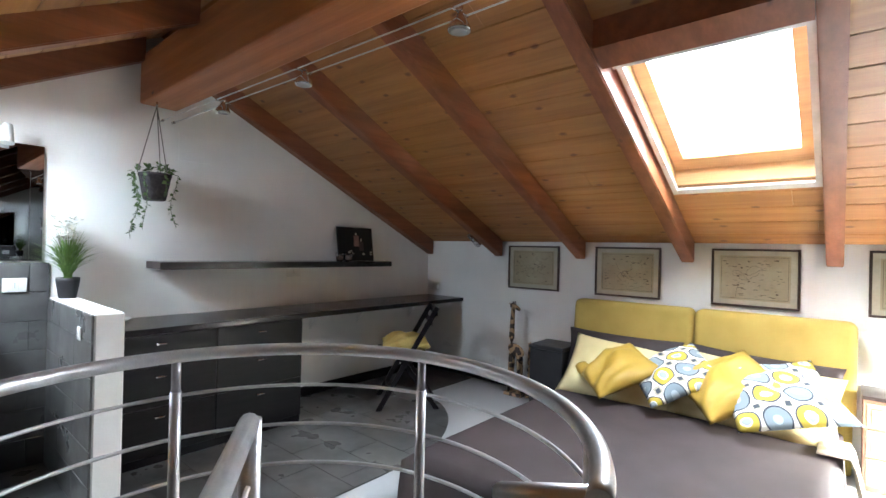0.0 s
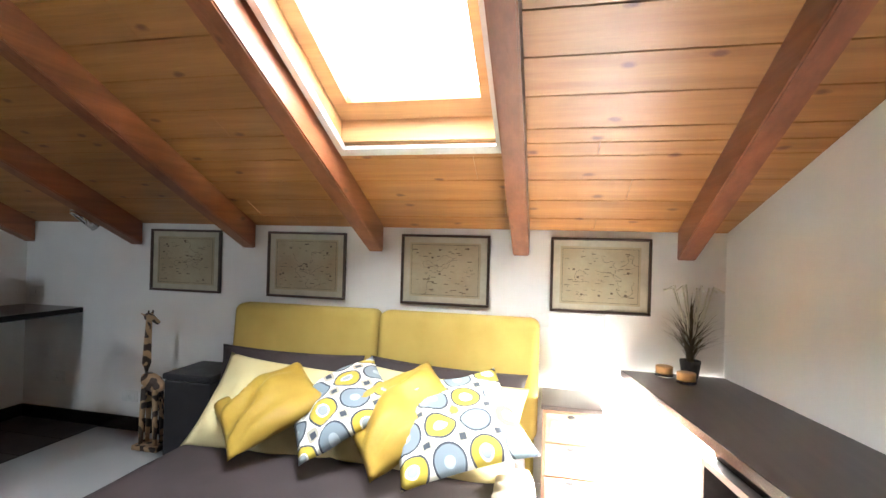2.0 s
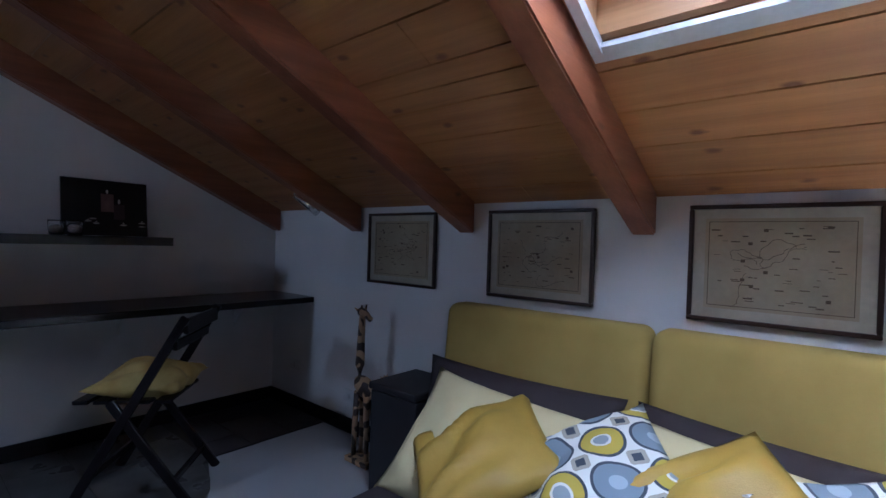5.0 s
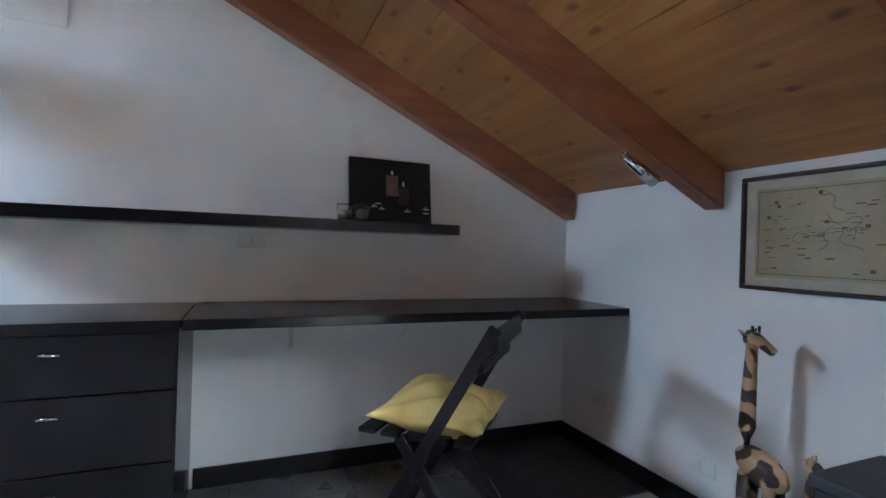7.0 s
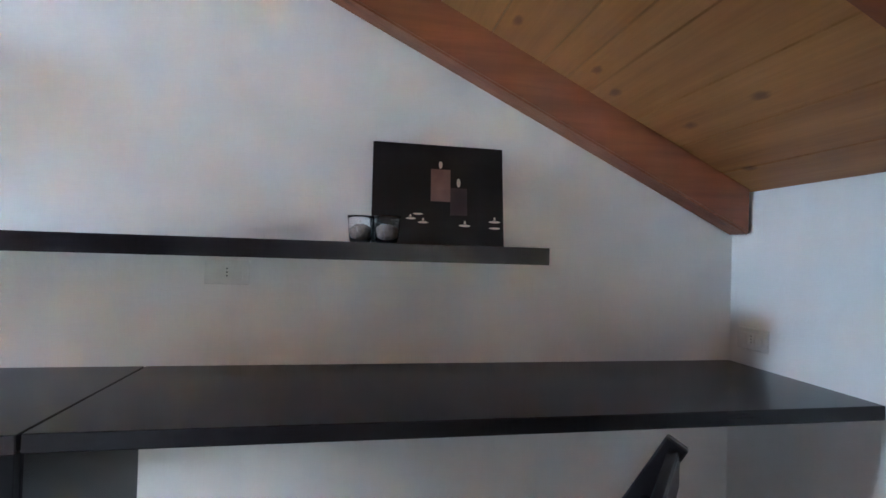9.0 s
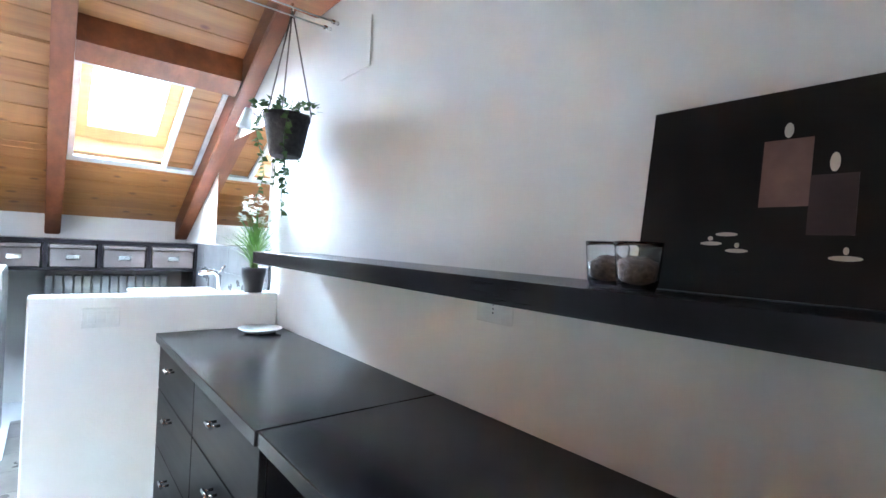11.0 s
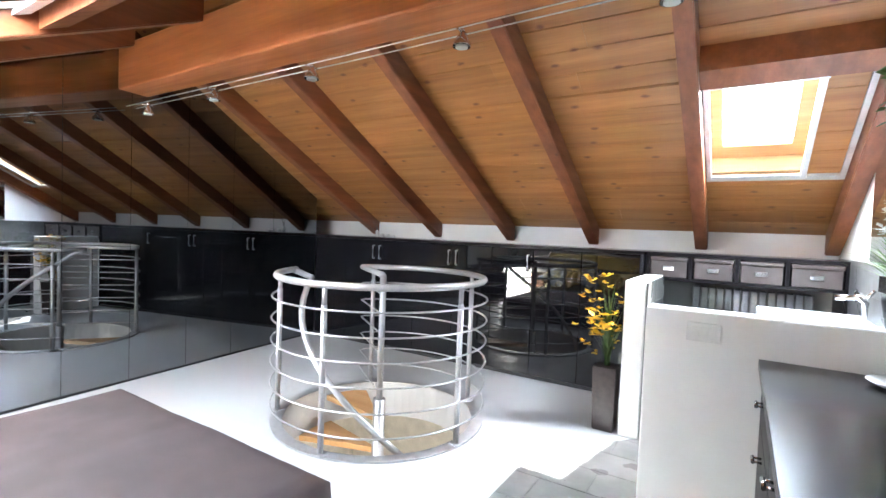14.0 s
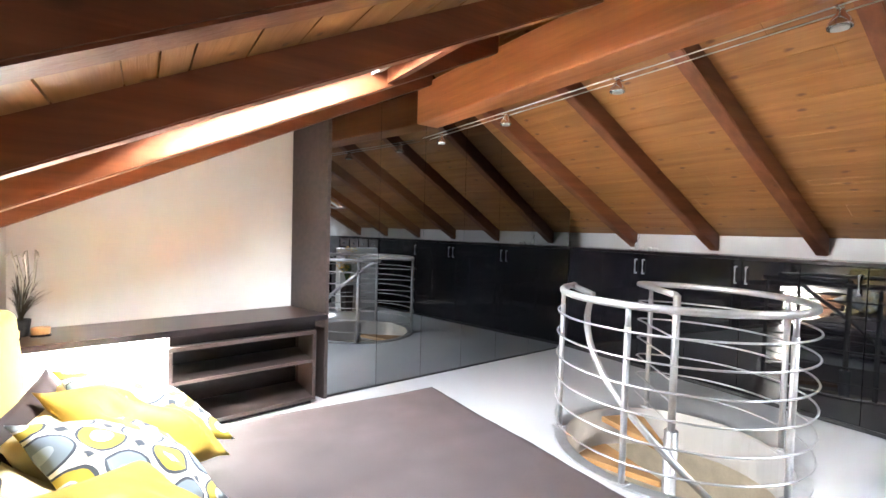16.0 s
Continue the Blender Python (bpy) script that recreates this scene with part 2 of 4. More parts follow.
def tube(bm, pts, r, n=8, caps=True, taper=None):
    """A round bar along a line of points."""
    pts = [Vector(p) for p in pts]
    rings = []
    for i, p in enumerate(pts):
        d = (pts[min(i + 1, len(pts) - 1)] - pts[max(i - 1, 0)]).normalized()
        side = d.cross(Vector((0, 0, 1)))
        side = side.normalized() if side.length > 1e-3 else Vector((1, 0, 0))
        up = side.cross(d).normalized()
        rr = r if taper is None else r + (taper - r) * i / (len(pts) - 1)
        rings.append([bm.verts.new(p + rr * (math.cos(a) * side + math.sin(a) * up)) for a in [2 * math.pi * k / n for k in range(n)]])
    for a, b in zip(rings, rings[1:]):
        for k in range(n):
            f = bm.faces.new((a[k], a[(k + 1) % n], b[(k + 1) % n], b[k]))
            f.smooth = True
    if caps:
        bm.faces.new(rings[0][::-1])
        bm.faces.new(rings[-1])
    return bm


def lathe(bm, cx, cy, prof, n=24):
    """A turned body: prof is (radius, z) from bottom to top."""
    rings = [[bm.verts.new((cx + r * math.cos(2 * math.pi * k / n), cy + r * math.sin(2 * math.pi * k / n), z)) for k in range(n)] for r, z in prof]
    for a, b in zip(rings, rings[1:]):
        for k in range(n):
            bm.faces.new((a[k], a[(k + 1) % n], b[(k + 1) % n], b[k])).smooth = True
    bm.faces.new(rings[0][::-1])
    bm.faces.new(rings[-1])
    return bm


def finish(name, bm, mat, parent=None, label=""):
    bmesh.ops.recalc_face_normals(bm, faces=bm.faces)
    me = bpy.data.meshes.new(name)
    bm.to_mesh(me)
    bm.free()
    me.materials.append(mat)
    ob = new(name, me)
    ob.parent = parent
    if label:
        ob["label"] = label
    return ob


def part(name, bm, mat, parent, label=""):
    return finish(name, bm, mat, parent, label)


def thing(name, label, category, group=""):
    return tagged(new(name), label, category, group)


def B(*a, **k):
    return box(bmesh.new(), *a, **k)


def structure(name, bm, mat, label, category):
    return tagged(finish(name, bm, mat), label, category, kind="structure")


# ---- shell ----
def zn(y):
    return 1.335 - 0.473 * y


def zs(y):
    return 1.29 + 0.535 * (y + 5.02)


def zc(y):
    return min(zn(y), zs(y))


RIDGE = (1.29 + 0.535 * 5.02 - 1.335) / (-0.473 - 0.535)
EAST = 0.19


def xe(y):
    return 4.34 - EAST * y


def xm(y):
    return 4.25 + 0.115 * (-1.75 - y)


def slope_box(bm, x0, x1, ya, yb, lo, hi, f):
    return hexa(bm, [(x0, ya, f(ya) + lo), (x1, ya, f(ya) + lo), (x1, yb, f(yb) + lo), (x0, yb, f(yb) + lo),
                     (x0, ya, f(ya) + hi), (x1, ya, f(ya) + hi), (x1, yb, f(yb) + hi), (x0, yb, f(yb) + hi)])


SC, SR = Vector((2.51, -3.277, 0)), 0.65
bm = bmesh.new()
outer = [(-0.2, 0.2), (6.2, 0.2), (6.2, -5.4), (-0.2, -5.4)]
n = 64
inner = [(SC.x + 0.60 * math.cos(2 * math.pi * k / n), SC.y + 0.60 * math.sin(2 * math.pi * k / n)) for k in range(n)]


def onbox(a):
    c, s = math.cos(a), math.sin(a)
    t = min([((6.2 if c > 0 else -0.2) - SC.x) / c if abs(c) > 1e-6 else 1e9, ((0.2 if s > 0 else -5.4) - SC.y) / s if abs(s) > 1e-6 else 1e9])
    return SC.x + c * t, SC.y + s * t


angles = sorted([2 * math.pi * k / n for k in range(n)] + [math.atan2(y - SC.y, x - SC.x) % (2 * math.pi) for x, y in outer])
for z0, z1 in ((0.0, -0.25),):
    loops = []
    for z in (z0, z1):
        loops.append(([bm.verts.new((SC.x + 0.60 * math.cos(a), SC.y + 0.60 * math.sin(a), z)) for a in angles], [bm.verts.new((*onbox(a), z)) for a in angles]))
    m_ = len(angles)
    for k in range(m_):
        j = (k + 1) % m_
        (i0, o0), (i1, o1) = loops
        bm.faces.new((i0[k], i0[j], o0[j], o0[k]))
        bm.faces.new((i1[k], o1[k], o1[j], i1[j]))
        bm.faces.new((i0[k], i1[k], i1[j], i0[j]))
        bm.faces.new((o0[k], o0[j], o1[j], o1[k]))
structure("floor", bm, FLOOR, "pale grey polished resin floor with a round stair opening", "floor")

# walls
bm = bmesh.new()
box(bm, -0.2, 5.6, 0.0, 0.2, 0, 1.42)
structure("wall_north", bm, PLASTER, "low white plaster knee wall behind the bed", "wall")
bm = bmesh.new()
box(bm, -0.2, 6.0, -5.25, -5.05, 0, 1.36)
structure("wall_south", bm, PLASTER, "low white plaster knee wall above dark wardrobes", "wall")


def gable(bm, xa, xb, ys=(0.0, RIDGE, -5.05)):
    lo, hi = [], []
    prof = [(ys[0], 0), (ys[0], zc(ys[0]) + 0.06), (RIDGE, zc(RIDGE) + 0.06), (ys[2], zc(ys[2]) + 0.06), (ys[2], 0)]
    a = [bm.verts.new((xa(y), y, z)) for y, z in prof]
    b = [bm.verts.new((xb(y), y, z)) for y, z in prof]
    bm.faces.new(a)
    bm.faces.new(b[::-1])
    for k in range(5):
        bm.faces.new((a[k], b[k], b[(k + 1) % 5], a[(k + 1) % 5]))


bm = bmesh.new()
gable(bm, lambda y: -0.2, lambda y: 0.0)
structure("wall_west", bm, PLASTER, "white plaster gable wall with shelf and desk", "wall")
bm = bmesh.new()
gable(bm, xe, lambda y: xe(y) + 0.2)
structure("wall_east", bm, PLASTER, "slanting white plaster gable wall", "wall")

# skylight openings: x0, x1, y_low, y_high
SKN = (2.585, 3.30, -0.66, -1.66)
SKS = (0.27, 0.785, -4.40, -3.66)


def boarded(name, f, ya, yb, sk, label, w=0.14, first=0.14):
    """A slope of tongue-and-groove boards, open at the skylight, and the slab above it."""
    bm = bmesh.new()
    sgn = 1 if yb > ya else -1
    lo, hi = min(sk[2], sk[3]), max(sk[2], sk[3])
    cuts, y = [ya, ya + sgn * first], ya + sgn * first
    while (yb - y) * sgn > 0.01:
        y += sgn * w
        y = min(y, yb) if sgn > 0 else max(y, yb)
        cuts.append(y)
    for c in (lo, hi):
        if min(abs(c - q) for q in cuts) > 0.002:
            cuts.append(c)
    cuts.sort()
    for a, b in zip(cuts, cuts[1:]):
        spans = [(-0.2, 6.0)] if b <= lo + 1e-4 or a >= hi - 1e-4 else [(-0.2, sk[0]), (sk[1], 6.0)]
        for x0, x1 in spans:
            xs = [x0]
            while xs[-1] < x1 - 2.6:
                xs.append(xs[-1] + random.uniform(1.4, 2.4))
            xs.append(x1)
            for p, q in zip(xs, xs[1:]):
                g = 0.0055
                slope_box(bm, p + 0.0008, q - 0.0008, a + g / 2, b - g / 2, 0, 0.02, f)
            slope_box(bm, x0, x1, a, b, 0.016, 0.17, f)
    return structure(name, bm, CEIL, label, "ceiling")


boarded("ceiling_north", zn, 0.0, RIDGE, SKN, "sloping ceiling of orange-stained pine boards with a skylight", 0.155, 0.118)
boarded("ceiling_south", zs, -5.05, RIDGE, SKS, "sloping ceiling of orange-stained pine boards over the wardrobes")


def rafter(xc, f, ya, yb, w=0.085, d=0.145, e=0.0):
    bm = bmesh.new()
    v = slope_box(bm, xc - w / 2, xc + w / 2, ya, yb, -d, 0.006, f)
    bmesh.ops.bevel(bm, geom=list(bm.edges), offset=0.006, segments=2, affect="EDGES")
    return tagged(finish("rafter", bm, RAFTER), "reddish-brown stained wooden rafter under the boards", "rafter", "roof rafters", "structure")


for xc in (0.045, 0.91, 1.72, 2.53, 3.345, 4.155):
    rafter(xc, zn, 0.0 - 0.012, -2.52)
for xc in (0.045, 0.83, 1.645, 2.42, 3.235, 4.075):
    rafter(xc, zs, -5.04, -2.73)
bm = B(0.002, 4.6, -2.735, -2.515, 2.115, 2.42, bevel=0.012, seg=2)
tagged(finish("ridge_beam", bm, BEAM), "thick orange-brown stained ridge beam", "beam", kind="structure")


# ---- skylights ----
def skylight(name, sk, f, blind, label):
    root = tagged(new(name), label, "skylight", kind="structure")
    x0, x1, yl, yh = sk
    d = 1 if yh > yl else -1
    t = 0.035
    # lining boards of the shaft
    for nm, a, b, p, q in (("lining", x0, x0 + 0.018, yl, yh), ("lining", x1 - 0.018, x1, yl, yh)):
        bm = bmesh.new()
        slope_box(bm, a, b, min(p, q), max(p, q), 0.012, 0.2, f)
        part(nm, bm, FRAMEWOOD, root)
    for p, q in ((yl, yl + d * 0.018), (yh, yh - d * 0.018)):
        bm = bmesh.new()
        slope_box(bm, x0 + 0.019, x1 - 0.019, min(p, q), max(p, q), 0.012, 0.2, f)
        part("lining", bm, FRAMEWOOD, root)
    # sash frame
    for a, b, p, q in ((x0 + 0.02, x0 + 0.085, yl + d * 0.06, yh - d * 0.06), (x1 - 0.085, x1 - 0.02, yl + d * 0.06, yh - d * 0.06),
                       (x0 + 0.02, x1 - 0.02, yl + d * 0.02, yl + d * 0.115), (x0 + 0.02, x1 - 0.02, yh - d * 0.1, yh - d * 0.02)):
        bm = bmesh.new()
        slope_box(bm, a, b, min(p, q), max(p, q), 0.10, 0.15, f)
        part("sash", bm, FRAMEWOOD, root)
    bm = bmesh.new()
    slope_box(bm, x0 + 0.08, x1 - 0.08, min(yl + d * 0.1, yh - d * 0.09), max(yl + d * 0.1, yh - d * 0.09), 0.122, 0.128, f)
    ob = part("pane", bm, PANE, root)
    ob.visible_shadow = False
    # aluminium guide rails and sill trim
    for a in (x0 + 0.002, x1 - 0.03):
        bm = bmesh.new()
        slope_box(bm, a, a + 0.028, min(yl, yh), max(yl, yh), -0.022, 0.010, f)
        part("guide_rail", bm, ALU, root, "white aluminium blind rail")
    bm = bmesh.new()
    p, q = sorted((yl - d * 0.03, yl + d * 0.012))
    slope_box(bm, x0, x1, p, q, -0.016, -0.003, f)
    part("sill_trim", bm, ALU, root, "pale aluminium lower trim")
    bm = bmesh.new()
    p, q = sorted((yh - d * 0.005, yh + d * 0.06))
    slope_box(bm, x0, x1, p, q, -0.05, -0.002, f)
    part("blind_box", bm, ALU, root, "grey aluminium roller blind housing")
    return root


skylight("window_1", SKN, zn, True, "bright roof skylight with pine sash above the bed")
skylight("window_2", SKS, zs, True, "small bright roof skylight over the washing corner")
# trimmer above the south skylight
bm = bmesh.new()
slope_box(bm, 0.09, 0.786, -3.57, -3.46, -0.12, -0.001, zs)
tagged(finish("trimmer", bm, RAFTER), "dark stained cross beam above the skylight", "beam", kind="structure")
bm = bmesh.new()
slope_box(bm, 2.574, 3.30, -1.86, -1.75, -0.12, -0.001, zn)
tagged(finish("trimmer", bm, RAFTER), "dark stained cross beam above the skylight", "beam", kind="structure")

# aluminium surround of the south skylight
surround = tagged(new("skylight_surround"), "white aluminium surround of the small skylight", "trim", kind="structure")
for a_, b_, c_, d_ in ((0.092, 0.268, -3.69, -3.655), (0.092, 0.268, -4.43, -4.395), (0.092, 0.118, -4.394, -3.691)):
    bm = bmesh.new()
    slope_box(bm, a_, b_, c_, d_, -0.018, -0.002, zs)
    part("strip", bm, ALU, surround)

# ---- half walls of the washing corner ----
structure("wall_1", B(0.002, 0.895, -3.15, -3.035, 0, 0.925, bevel=0.006), PLASTER, "white plastered half wall beside the dresser", "wall")
structure("wall_2", B(1.03, 1.15, -4.6, -3.9, 0, 0.95, bevel=0.006), PLASTER, "white plastered half wall beside the flower vase", "wall")

# ---- bed ----
bed = thing("bed", "low double bed with brown bedspread and mustard headboard", "bed")
bm = bmesh.new()
nx, ny = 40, 48
X0, X1, Y0, Y1, TOP = 1.82, 3.40, -2.165, -0.26, 0.29
grid = []
for j in range(ny + 1):
    row = []
    for i in range(nx + 1):
        u, v = i / nx, j / ny
        x, y = X0 + u * (X1 - X0), Y0 + v * (Y1 - Y0)
        e = min(u * (X1 - X0), (1 - u) * (X1 - X0), v * (Y1 - Y0) + 1e-6)
        z = TOP - 0.035 * max(0, 1 - e / 0.06) ** 2 + 0.006 * noise.noise((x * 3, y * 3, 1)) + 0.003 * noise.noise((x * 11, y * 4, 5))
        row.append(bm.verts.new((x, y, z)))
    grid.append(row)
for j in range(ny):
    for i in range(nx):
        bm.faces.new((grid[j][i], grid[j][i + 1], grid[j + 1][i + 1], grid[j + 1][i])).smooth = True
rim = [grid[0][i] for i in range(nx + 1)] + [grid[j][nx] for j in range(1, ny + 1)]
rim = [grid[j][0] for j in range(ny, 0, -1)] + rim
low = []
for k, v in enumerate(rim):
    o = 0.018 * math.sin(k * 0.9) * noise.noise((v.co.x * 5, v.co.y * 5, 2)) + 0.012
    cx, cy = (X0 + X1) / 2, (Y0 + Y1) / 2
    dx = -1 if abs(v.co.x - X0) < 1e-4 else (1 if abs(v.co.x - X1) < 1e-4 else 0)
    dy = -1 if abs(v.co.y - Y0) < 1e-4 else 0
    low.append(bm.verts.new((v.co.x + dx * o, v.co.y + dy * o, 0.03)))
for k in range(len(rim) - 1):
    bm.faces.new((rim[k], rim[k + 1], low[k + 1], low[k])).smooth = True
part("bedspread", bm, BROWN, bed, "smooth dark brown bedspread")
part("base", B(X0 + 0.04, X1 - 0.04, Y0 + 0.05, Y1, 0.001, 0.24), GREYBLACK, bed)
for a, b in ((1.755, 2.612), (2.618, 3.455)):
    bm = bmesh.new()
    box(bm, a, b, -0.20, -0.06, 0.30, 0.885, bevel=0.045, seg=5)
    for v in bm.verts:
        v.co.y -= 0.055 * (0.885 - v.co.z) / 0.585 - 0.02 * math.sin(math.pi * (v.co.x - a) / (b - a))
    for f in bm.faces:
        f.smooth = True
    part("headboard_cushion", bm, YELLOW, bed, "mustard-yellow fabric headboard cushion")
part("headboard_frame", B(1.77, 3.44, -0.17, -0.055, 0.001, 0.34, bevel=0.02, seg=3), YELLOW, bed)


CREAMCLOTH = material("ecru_cloth", (0.5, 0.43, 0.33), 0.9, 0, (0.42, 0.35, 0.27), 12, bump=0.4, bump_scale=300)


# ---- cushions ----
def cushion_mesh(w, h, t, wave=0.0, seed=0):
    bm = bmesh.new()
    n = 22
    sides = []
    for s in (1, -1):
        g = []
        for j in range(n + 1):
            row = []
            for i in range(n + 1):
                u, v = 2 * i / n - 1, 2 * j / n - 1
                k = (max(0, 1 - abs(u) ** 2.6) * max(0, 1 - abs(v) ** 2.6)) ** 0.55
                pin = 1 - 0.07 * (1 - abs(v) ** 2) * abs(u) ** 2
                pin2 = 1 - 0.07 * (1 - abs(u) ** 2) * abs(v) ** 2
                z = s * t / 2 * k + wave * 0.5 * k * noise.noise((u * 1.3 + seed, v * 1.3, seed * 1.7)) + 0.004 * noise.noise((u * 4, v * 4 + seed, s)) * k
                fold = wave * 0.34 * math.sin(9 * u + 5 * v + seed + 3 * noise.noise((u * 1.5, v * 1.5, seed))) * k * max(0, 0.5 - u * 0.3 - v * 0.7)
                row.append(bm.verts.new((u * w / 2 * pin, v * h / 2 * pin2, z + s * fold)))
            g.append(row)
        for j in range(n):
            for i in range(n):
                q = (g[j][i], g[j][i + 1], g[j + 1][i + 1], g[j + 1][i])
                bm.faces.new(q if s > 0 else q[::-1]).smooth = True
        sides.append(g)
    bmesh.ops.remove_doubles(bm, verts=bm.verts, dist=0.0004)
    return bm


def retro(name):
    """White cotton printed with rings of grey-blue and mustard in a square lattice."""
    m = bpy.data.materials.new(name)
    m.use_nodes = True
    nt, b = m.node_tree, m.node_tree.nodes["Principled BSDF"]
    ln = nt.links.new
    b.inputs["Roughness"].default_value = 0.85
    co = nt.nodes.new("ShaderNodeTexCoord")
    sep = nt.nodes.new("ShaderNodeSeparateXYZ")
    ln(co.outputs["Object"], sep.inputs[0])

    def mth(op, a, c=None, d=None):
        k = nt.nodes.new("ShaderNodeMath")
        k.operation = op
        for i, s in enumerate((a, c, d)):
            if s is None:
                continue
            if isinstance(s, (int, float)):
                k.inputs[i].default_value = s
            else:
                ln(s, k.inputs[i])
        return k.outputs[0]

    P = 0.142
    cells = []
    for ox in ("X", "Y"):
        s = mth("DIVIDE", sep.outputs[ox], P)
        fl = mth("FLOOR", s)
        cells.append((mth("SUBTRACT", mth("SUBTRACT", s, fl), 0.5), fl))
    (fx, ix), (fy, iy) = cells
    r = mth("SQRT", mth("ADD", mth("MULTIPLY", fx, fx), mth("MULTIPLY", fy, fy)))
    par = mth("MODULO", mth("ABSOLUTE", mth("ADD", ix, iy)), 2)
    corner = mth("MAXIMUM", mth("SUBTRACT", 0.5, mth("ABSOLUTE", fx)), mth("SUBTRACT", 0.5, mth("ABSOLUTE", fy)))

    def pick(fac, a, c):
        x = nt.nodes.new("ShaderNodeMix")
        x.data_type = "RGBA"
        ln(fac, x.inputs[0])
        for i, s in ((6, a), (7, c)):
            if isinstance(s, tuple):
                x.inputs[i].default_value = (*s, 1)
            else:
                ln(s, x.inputs[i])
        return x.outputs[2]

    white, blue, dark, must, beige = (0.78, 0.77, 0.72), (0.22, 0.27, 0.32), (0.06, 0.07, 0.09), (0.50, 0.38, 0.05), (0.42, 0.38, 0.31)
    disc = pick(par, blue, must)
    core = pick(par, (0.40, 0.46, 0.52), (0.30, 0.34, 0.38))
    col = pick(mth("LESS_THAN", r, 0.475), white, white)
    col = pick(mth("LESS_THAN", corner, 0.17), col, beige)
    col = pick(mth("LESS_THAN", corner, 0.09), col, dark)
    col = pick(mth("LESS_THAN", r, 0.50), col, white)
    col = pick(mth("LESS_THAN", r, 0.455), col, dark)
    col = pick(mth("LESS_THAN", r, 0.40), col, disc)
    col = pick(mth("LESS_THAN", r, 0.20), col, pick(par, blue, white))
    col = pick(mth("LESS_THAN", r, 0.15), col, core)
    ln(col, b.inputs["Base Color"])
    nz = nt.nodes.new("ShaderNodeTexNoise")
    nz.inputs["Scale"].default_value = 400
    bp = nt.nodes.new("ShaderNodeBump")
    bp.inputs["Strength"].default_value, bp.inputs["Distance"].default_value = 0.3, 0.002
    ln(nz.outputs[0], bp.inputs["Height"])
    ln(bp.outputs[0], b.inputs["Normal"])
    return m


RETRO = retro("ring_printed_cotton")


def cushion(name, mat, w, h, t, m, label, wave=0.02, seed=1, group=""):
    ob = finish(name, cushion_mesh(w, h, t, wave, seed), mat)
    ob.matrix_world = m
    return tagged(ob, label, "pillow", group)


cushion("pillow", BROWN, 0.80, 0.42, 0.13, pose(2.18, -0.35, 0.47, 72, 1, 3), "dark brown pillow propped against the mustard headboard", 0.05, 3)
cushion("pillow", BROWN, 0.80, 0.42, 0.13, pose(3.00, -0.35, 0.455, 70, 2, -2), "dark brown pillow propped against the mustard headboard", 0.05, 4)
cushion("pillow", CREAM, 0.78, 0.50, 0.17, pose(2.24, -0.49, 0.425, 48, 5, 3), "pale yellow cotton pillow leaning on a brown one", 0.05, 5)
cushion("pillow", CREAM, 0.84, 0.50, 0.17, pose(2.98, -0.49, 0.425, 48, 3, -3), "pale yellow cotton pillow lit from beside the bed", 0.05, 6)


def lay(corner, along, up, w, lift=0.045):
    """A square lying slantwise: its lowest corner, the edge that ends there and the edge that rises from it."""
    x, y = Vector(along).normalized(), Vector(up)
    y = (y - x * y.dot(x)).normalized()
    z = x.cross(y)
    m = Matrix((x, y, z)).transposed().to_4x4()
    m.translation = Vector(corner) + (y - x) * w / 2 + z * lift
    return m


cushion("throw_cushion", YSATIN, 0.45, 0.45, 0.14, lay((2.26, -0.86, 0.315), (0.30, -0.29, -0.08), (0.32, 0.2, 0.16), 0.43), "creased mustard satin throw cushion", 0.09, 7, "throw cushions on the bed")
cushion("throw_cushion", RETRO, 0.46, 0.46, 0.12, lay((2.56, -0.84, 0.32), (0.26, -0.33, -0.12), (0.33, 0.2, 0.18), 0.45), "white throw cushion printed with grey and mustard rings", 0.06, 8, "throw cushions on the bed")
cushion("throw_cushion", YSATIN, 0.48, 0.48, 0.14, lay((2.87, -0.89, 0.32), (0.31, -0.35, -0.14), (0.33, 0.22, 0.16), 0.47), "creased mustard satin throw cushion", 0.09, 9, "throw cushions on the bed")
cushion("throw_cushion", RETRO, 0.53, 0.53, 0.12, lay((3.00, -0.93, 0.32), (0.22, -0.42, -0.20), (0.40, 0.2, 0.10), 0.52), "white throw cushion printed with grey and mustard rings", 0.06, 10, "throw cushions on the bed")
# cloth slipping off the bed
bm = bmesh.new()
g = []
for j_ in range(25):
    row = []
    for i_ in range(11):
        s_ = i_ / 10
        y_ = -0.82 + 0.26 * j_ / 24
        f_ = 0.014 * math.sin(j_ * 1.1 + s_ * 2)
        x_ = 3.30 + min(s_ * 0.4, 0.135) + max(0, s_ - 0.33) * 0.07 + f_ * s_
        z_ = 0.305 - max(0, s_ - 0.3) * 0.40 + 0.006 * math.sin(j_ * 0.8)
        row.append(bm.verts.new((x_, y_, z_)))
    g.append(row)
for j_ in range(24):
    for i_ in range(10):
        bm.faces.new((g[j_][i_], g[j_][i_ + 1], g[j_ + 1][i_ + 1], g[j_ + 1][i_])).smooth = True
ex = bmesh.ops.extrude_face_region(bm, geom=list(bm.faces))
bmesh.ops.translate(bm, verts=[v for v in ex["geom"] if isinstance(v, bmesh.types.BMVert)], vec=(0.004, 0, 0.006))
tagged(finish("throw_blanket", bm, CREAMCLOTH), "pale cloth slipping off the edge of the bed", "blanket")


